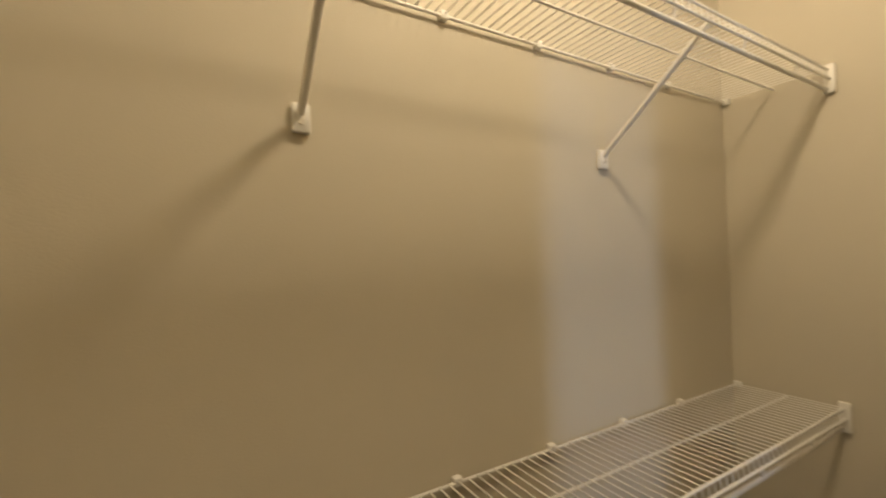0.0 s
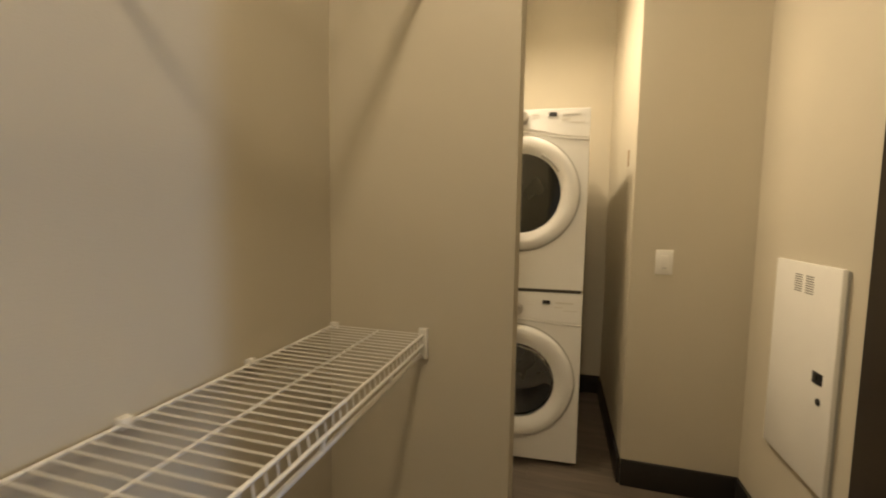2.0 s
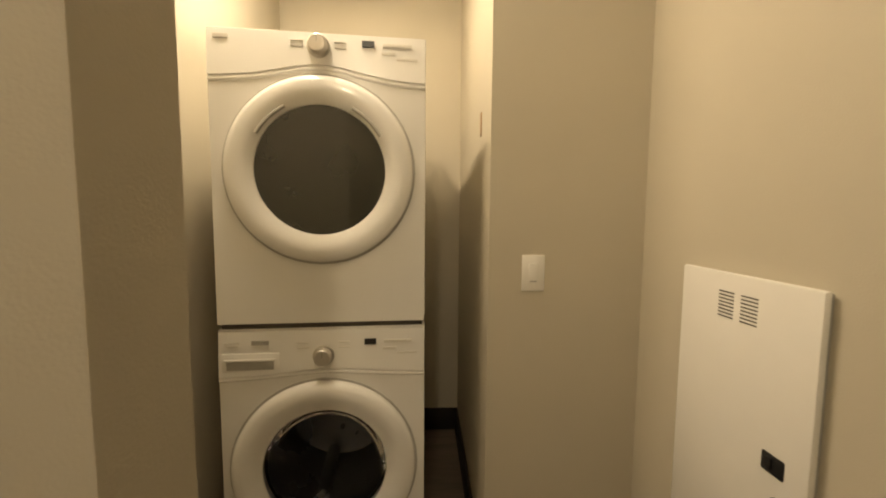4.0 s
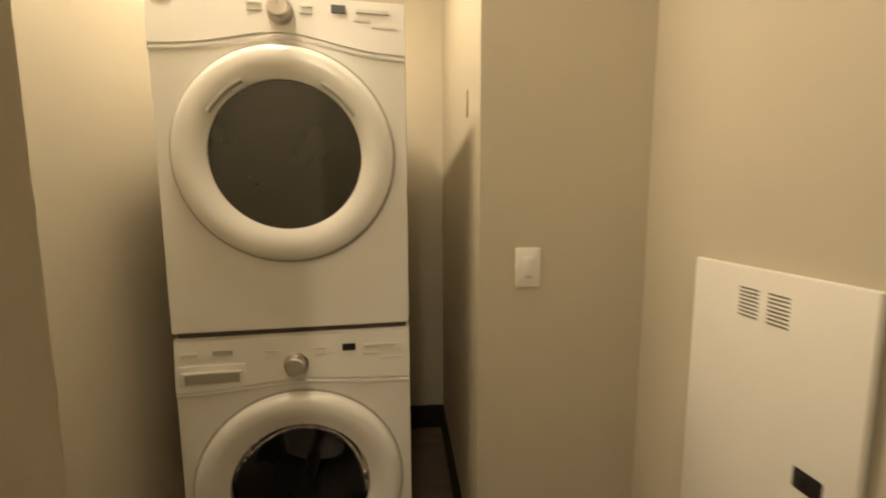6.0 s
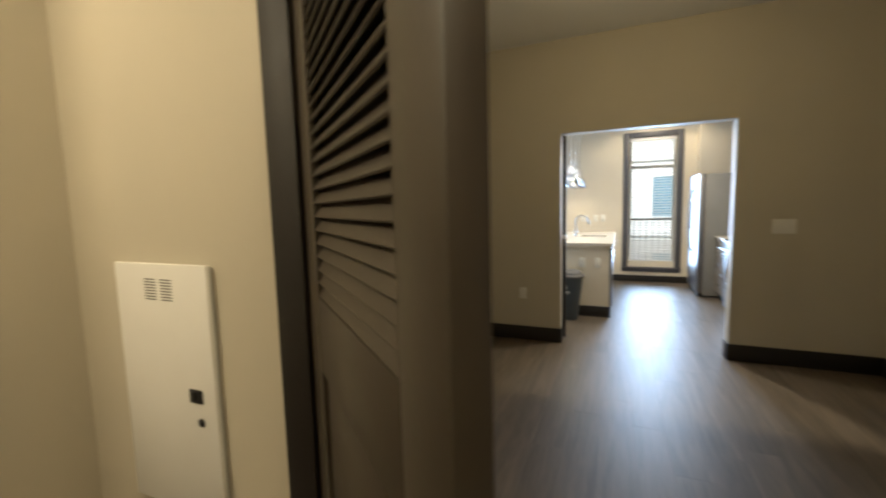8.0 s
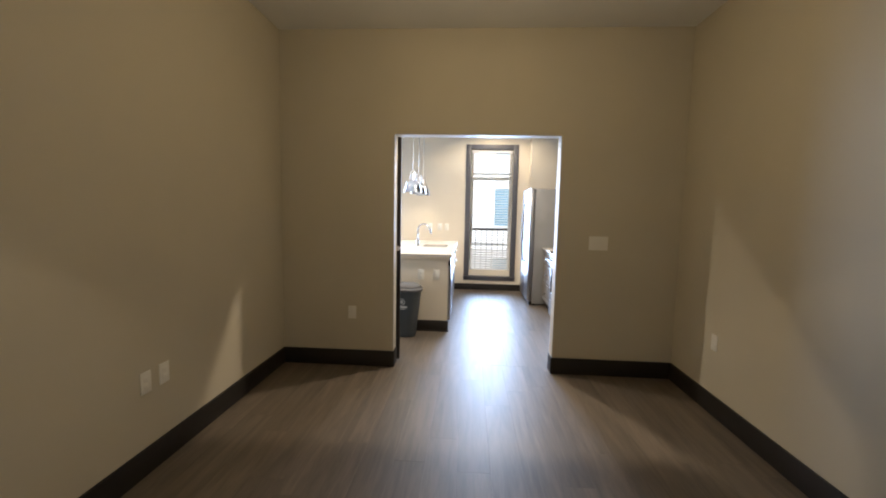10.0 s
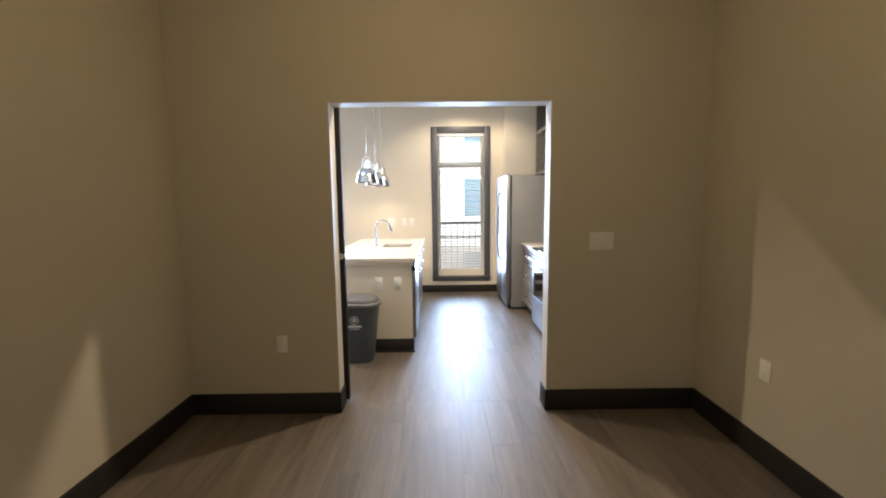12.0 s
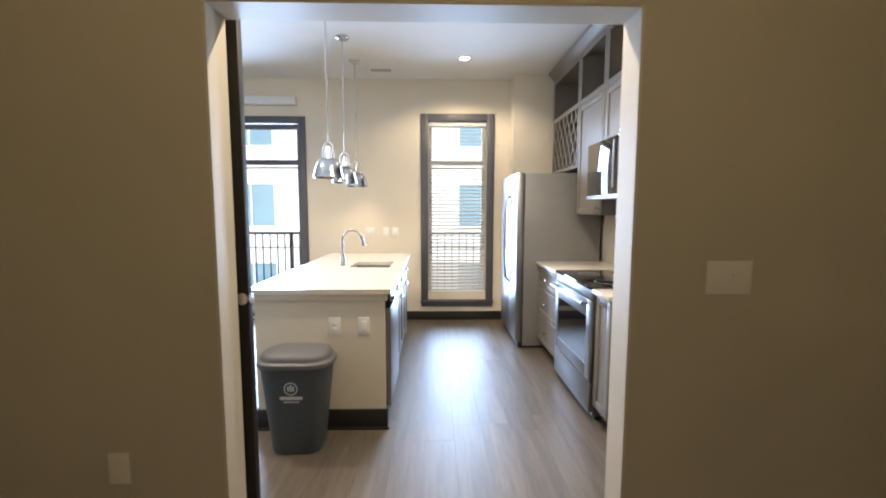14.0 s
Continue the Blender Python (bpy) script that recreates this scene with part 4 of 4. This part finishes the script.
def upper(y0, y1, zb, zm, lattice, label):
    u = thing("upper_cabinet", label, "cabinet", "upper kitchen cabinets")
    boxes("body", [(UX, XR - 0.003, y0, y0 + 0.018, zb, UT + 0.03), (UX, XR - 0.003, y1 - 0.018, y1, zb, UT + 0.03), (UX, XR - 0.003, y0 + 0.018, y1 - 0.018, zb, zb + 0.018),
        (UX, XR - 0.003, y0 + 0.018, y1 - 0.018, zm - 0.02, zm), (UX, XR - 0.003, y0 + 0.018, y1 - 0.018, UT + 0.01, UT + 0.03)], CABINET, u)
    box("back", XR - 0.02, XR - 0.004, y0 + 0.018, y1 - 0.018, zb + 0.018, UT + 0.01, CAB_INSIDE, u, "dark cabinet inside")
    boxes("face_frame", [(UX - 0.018, UX, y0, y0 + 0.04, zb, UT + 0.03), (UX - 0.018, UX, y1 - 0.04, y1, zb, UT + 0.03), (UX - 0.018, UX, y0 + 0.04, y1 - 0.04, zm - 0.045, zm), (UX - 0.018, UX, y0 + 0.04, y1 - 0.04, UT - 0.02, UT + 0.03)], CABINET, u, "", 0.002)
    if lattice:
        z0, z1, a0, a1 = zb + 0.02, zm - 0.045, y0 + 0.04, y1 - 0.04
        box("lower_rail", UX - 0.018, UX, a0, a1, zb, zb + 0.03, CABINET, u)
        step = (a1 - a0) / 6
        bm = bmesh.new()
        for sgn in (1, -1):
            k = -8
            while k < 14:
                ya = a0 + k * step
                pts = []
                for i in range(41):
                    zz = z0 + (z1 - z0) * i / 40
                    yy = ya + sgn * (zz - z0) * 0.62
                    if a0 <= yy <= a1:
                        pts.append((yy, zz))
                if len(pts) > 2:
                    xo = UX - (0.012 if sgn > 0 else 0.004)
                    p, q = Vector((xo, *pts[0])), Vector((xo, *pts[-1]))
                    d = q - p
                    mm = Matrix.Translation((p + q) / 2) @ Matrix.Rotation(math.atan2(-d.y, d.z), 4, "X")
                    bmesh.ops.create_cube(bm, size=1.0, matrix=mm @ Matrix.Diagonal((0.008, 0.018, d.length, 1)))
                k += 1
        part("wine_lattice", bm, CABINET, u, "diagonal wine rack lattice")
    else:
        n = 2 if y1 - y0 > 0.62 else 1
        w = (y1 - y0 - 0.01) / n
        for i in range(n):
            a = y0 + 0.005 + i * w
            d = shaker("door", UX - 0.020, a + 0.002, a + w - 0.002, zb + 0.004, zm - 0.05, "-x", u, 0.055)
            knob(UX - 0.020, (a + w - 0.035) if i == 0 and n == 2 else a + 0.035, zb + 0.05, "-x", d)
    return u


upper(2.55, 3.40, 1.79, 2.40, True, "taupe upper cabinet with cubby and wine lattice")
upper(1.955, 2.545, 1.345, 2.40, False, "taupe upper cabinet with an open cubby on top")
upper(1.19, 1.950, 1.91, 2.40, False, "taupe upper cabinet above the microwave")
upper(0.63, 1.185, 1.345, 2.40, False, "taupe upper cabinet at the end of the run")
cr = thing("crown_moulding", "taupe crown moulding along the upper cabinets", "moulding")
bm = bmesh.new()
prof = [(UX - 0.02, UT + 0.03), (UX - 0.03, UT + 0.05), (UX - 0.075, UT + 0.10), (UX - 0.085, UT + 0.12), (UX - 0.02, UT + 0.12)]
ra = [bm.verts.new((x, 0.63, z)) for x, z in prof]
rb = [bm.verts.new((x, 3.405, z)) for x, z in prof]
for i in range(len(prof)):
    j = (i + 1) % len(prof)
    bm.faces.new((ra[i], ra[j], rb[j], rb[i]))
bm.faces.new(ra)
bm.faces.new(rb[::-1])
part("moulding", bm, CABINET, cr)
box("top_board", UX - 0.02, XR - 0.003, 0.63, 3.405, UT + 0.03, UT + 0.12, CABINET, cr)


# pendants
def pendant(x, y):
    p = thing("pendant_lamp", "chrome bell pendant lamp hanging over the island", "pendant lamp", "island pendants")
    lathe("canopy", [(0.0, 0.0), (0.062, 0.0), (0.060, -0.010), (0.045, -0.022), (0.010, -0.028), (0.0, -0.028)], Matrix.Translation((x, y, H_KIT)), CHROME, p, n=32)
    rod("stem", (x, y, 1.925), (x, y, H_KIT - 0.02), 0.0055, CHROME, p)
    tube("yoke", [(x - 0.050, y, 1.795)] + [(x - 0.042 * math.cos(radians(a)), y, 1.86 + 0.06 * math.sin(radians(a))) for a in range(0, 181, 15)] + [(x + 0.050, y, 1.795)], 0.005, CHROME, p)
    lathe("socket", [(0.0, 1.885), (0.020, 1.885), (0.026, 1.87), (0.026, 1.80), (0.030, 1.785), (0.0, 1.785)], Matrix.Translation((x, y, 0)), NICKEL, p, n=24)
    lathe("shade", [(0.030, 1.792), (0.060, 1.782), (0.086, 1.757), (0.102, 1.720), (0.110, 1.680), (0.122, 1.642), (0.120, 1.638), (0.107, 1.678), (0.098, 1.718), (0.082, 1.753), (0.030, 1.783)], Matrix.Translation((x, y, 0)), CHROME, p, "chrome bell shade")
    lathe("bulb", [(0.0, 1.672), (0.018, 1.675), (0.028, 1.69), (0.018, 1.692), (0.0, 1.69)], Matrix.Translation((x, y, -0.016)), LENS, p, n=20)


for px, py in PENDANTS:
    pendant(px, py)
for dx, dy in DOWNLIGHTS:
    dl = thing("recessed_downlight", "small lit recessed ceiling downlight", "downlight", "kitchen downlights")
    lathe("trim_ring", [(0.075, 0.0), (0.075, -0.006), (0.052, -0.008), (0.050, 0.0)], Matrix.Translation((dx, dy, H_KIT)), WHITE_PLASTIC, dl, n=32)
    lathe("lens", [(0.051, -0.004), (0.0, -0.004)], Matrix.Translation((dx, dy, H_KIT)), LENS, dl, n=32)
vent = thing("ceiling_vent", "white slotted ceiling vent near the far wall", "vent")
boxes("frame", [(-0.33, -0.06, 3.36, 3.38, H_KIT - 0.008, H_KIT), (-0.33, -0.06, 3.48, 3.50, H_KIT - 0.008, H_KIT), (-0.33, -0.31, 3.38, 3.48, H_KIT - 0.008, H_KIT), (-0.08, -0.06, 3.38, 3.48, H_KIT - 0.008, H_KIT)], WHITE_PLASTIC, vent)
for i in range(5):
    box("slat", -0.31, -0.08, 3.388 + 0.019 * i, 3.398 + 0.019 * i, H_KIT - 0.006, H_KIT - 0.001, PRINT_SHADE_GREY, vent)
for ox in (-0.395, -0.08):
    switch_plate("far_wall_outlet", (ox, FAR_Y, 1.11), "-y", 0.12 if ox < -0.3 else 0.075, 0.118, "white switch plate on the cream far wall", 2 if ox < -0.3 else 1)
switch_plate("far_wall_outlet", (-0.20, FAR_Y, 1.11), "-y", 0.075, 0.118, "white outlet on the cream far wall", 1, True)


# ---- windows and outside ----
def casing(name, x0, x1, z0, z1, w, sill, label, with_blind):
    t = structure(new(name), label, "window")
    yf = FAR_Y - 0.022
    rows = [(x0 - w, x0, yf, FAR_Y, z0 - (w if sill else 0), z1 + w), (x1, x1 + w, yf, FAR_Y, z0 - (w if sill else 0), z1 + w), (x0, x1, yf, FAR_Y, z1, z1 + w)]
    if sill:
        rows.append((x0, x1, yf, FAR_Y, z0 - w, z0))
    boxes("window_casing", rows, GREY_CASING, t, "dark grey painted casing", 0.004)
    if sill:
        box("window_sill", x0 - w - 0.01, x1 + w + 0.01, yf - 0.02, FAR_Y, z0 - 0.035, z0 - 0.01, GREY_CASING, t, "", 0.004)
    g = 0.05
    ya, yb = FAR_Y + 0.08, FAR_Y + 0.13
    zr = 1.97
    boxes("window_frame", [(x0, x0 + g, ya, yb, z0, z1), (x1 - g, x1, ya, yb, z0, z1), (x0 + g, x1 - g, ya, yb, z0, z0 + g), (x0 + g, x1 - g, ya, yb, z1 - g, z1), (x0 + g, x1 - g, ya, yb, zr - 0.03, zr + 0.03)], GREY_CASING if not with_blind else WHITE_PLASTIC, t)
    for a, b in ((z0 + g, zr - 0.03), (zr + 0.03, z1 - g)):
        p = box("pane", x0 + g, x1 - g, ya + 0.02, ya + 0.026, a, b, PANE, t)
        p.visible_shadow = False
    return t


casing("window_1", wx0, wx1, wz0, wz1, 0.088, True, "tall narrow window with dark casing and white blinds", True)
casing("window_2", dx0, dx1, 0.03, dz1, 0.085, False, "glazed balcony door with transom and dark casing", False)
bl = thing("window_blind", "white horizontal slat blind, slats tilted open", "blind")
box("headrail", wx0 + 0.006, wx1 - 0.006, FAR_Y + 0.008, FAR_Y + 0.064, wz1 - 0.055, wz1 - 0.004, BLIND, bl, "", 0.004)
bm = bmesh.new()
box_bm(bm, -(wx1 - wx0) / 2 + 0.010, (wx1 - wx0) / 2 - 0.010, -0.024, 0.024, -0.0012, 0.0012)
slat = part("slat", bm, BLIND, bl)
z = wz0 + 0.03
first = True
while z < wz1 - 0.06:
    o = slat if first else slat.copy()
    if not first:
        scene.collection.objects.link(o)
        o.parent = bl
    first = False
    low = z < 0.72
    o.matrix_basis = pose((wx0 + wx1) / 2, FAR_Y + 0.036, z, 32 if low else 14)
    z += 0.044 if not low else 0.042
for cx in (wx0 + 0.12, wx1 - 0.12):
    rod("cord", (cx, FAR_Y + 0.022, wz0 + 0.02), (cx, FAR_Y + 0.022, wz1 - 0.05), 0.0012, BLIND, bl, n=5)
box("bottom_rail", wx0 + 0.010, wx1 - 0.010, FAR_Y + 0.022, FAR_Y + 0.05, wz0 + 0.005, wz0 + 0.02, BLIND, bl, "", 0.003)
hb = thing("blind_valance", "white blind headrail above the balcony door", "blind")
box("valance", -2.26, -1.245, FAR_Y - 0.075, FAR_Y, 2.635, 2.725, BLIND, hb, "", 0.006)

structure(box("balcony_floor", -4.8, 2.4, FAR_Y + 0.16, 5.25, -0.2, -0.03, CONCRETE), "grey concrete balcony slab", "balcony")
rail = thing("balcony_railing", "black metal balcony railing with thin pickets", "railing")
for z in (0.08, 1.02):
    box("rail", -4.7, 2.3, 5.15, 5.19, z - 0.02, z + 0.02, BLACK, rail)
x = -4.6
while x < 2.3:
    box("picket", x - 0.008, x + 0.008, 5.162, 5.178, 0.10, 1.0, BLACK, rail)
    x += 0.115
for x in (-4.68, -3.0, -1.85, 0.2, 2.28):
    box("post", x - 0.025, x + 0.025, 5.145, 5.195, -0.03, 1.04, BLACK, rail)

fb = thing("apartment_building", "white apartment building opposite with large windows", "building")
FY = 15.0
box("wall", -24, 24, FY, FY + 8, -3.2, 9.5, FACADE, fb)
box("roof", -24.3, 24.3, FY - 0.3, FY + 8.3, 9.5, 9.9, CONCRETE, fb)
for zi in range(4):
    zb = -2.4 + 3.1 * zi
    box("floor_band", -24, 24, FY - 0.12, FY, zb - 0.75, zb - 0.5, FACADE, fb)
    for xi in range(-7, 8):
        xc = xi * 3.0 - 0.7
        w = boxes("window", [(xc - 0.95, xc - 0.88, FY - 0.05, FY, zb, zb + 1.75), (xc + 0.88, xc + 0.95, FY - 0.05, FY, zb, zb + 1.75), (xc - 0.88, xc + 0.88, FY - 0.05, FY, zb + 1.68, zb + 1.75), (xc - 0.88, xc + 0.88, FY - 0.05, FY, zb, zb + 0.07), (xc - 0.03, xc + 0.03, FY - 0.05, FY, zb + 0.07, zb + 1.68)], FACADE, fb)
        box("pane", xc - 0.88, xc + 0.88, FY - 0.02, FY - 0.004, zb + 0.07, zb + 1.68, FACADE_GLASS, w)


# ---- floor planks, along the walk ----
def planks(parent, x0, x1, y0, y1, top, seed):
    rnd = random.Random(seed)
    bm = bmesh.new()
    box_bm(bm, 0.0004, 0.1796, 0.0004, 0.9996, -0.006, 0.0, 0.0)
    base = part("plank", bm, FLOOR, parent)
    used = False
    x = x0
    while x < x1 - 0.01:
        w = min(0.18, x1 - x)
        y = y0 - rnd.random() * 1.1
        while y < y1 - 0.02:
            a, b = max(y, y0), min(y + 1.22, y1)
            y += 1.22
            if b - a < 0.03:
                continue
            o = base if not used else base.copy()
            if used:
                scene.collection.objects.link(o)
                o.parent = parent
            used = True
            o.location = (x, a, top - rnd.random() * 0.0004)
            o.scale = (w / 0.18, b - a, 1)
        x += 0.18


planks(floor, XL, XR, PANEL_Y + 0.02, T, 0.0, 3)
planks(floor, -2.9, XR, T, FAR_Y, 0.0, 5)
planks(closet_floor, -2.65, XR, SHELF_Y, PANEL_Y + 0.02, 0.0, 7)
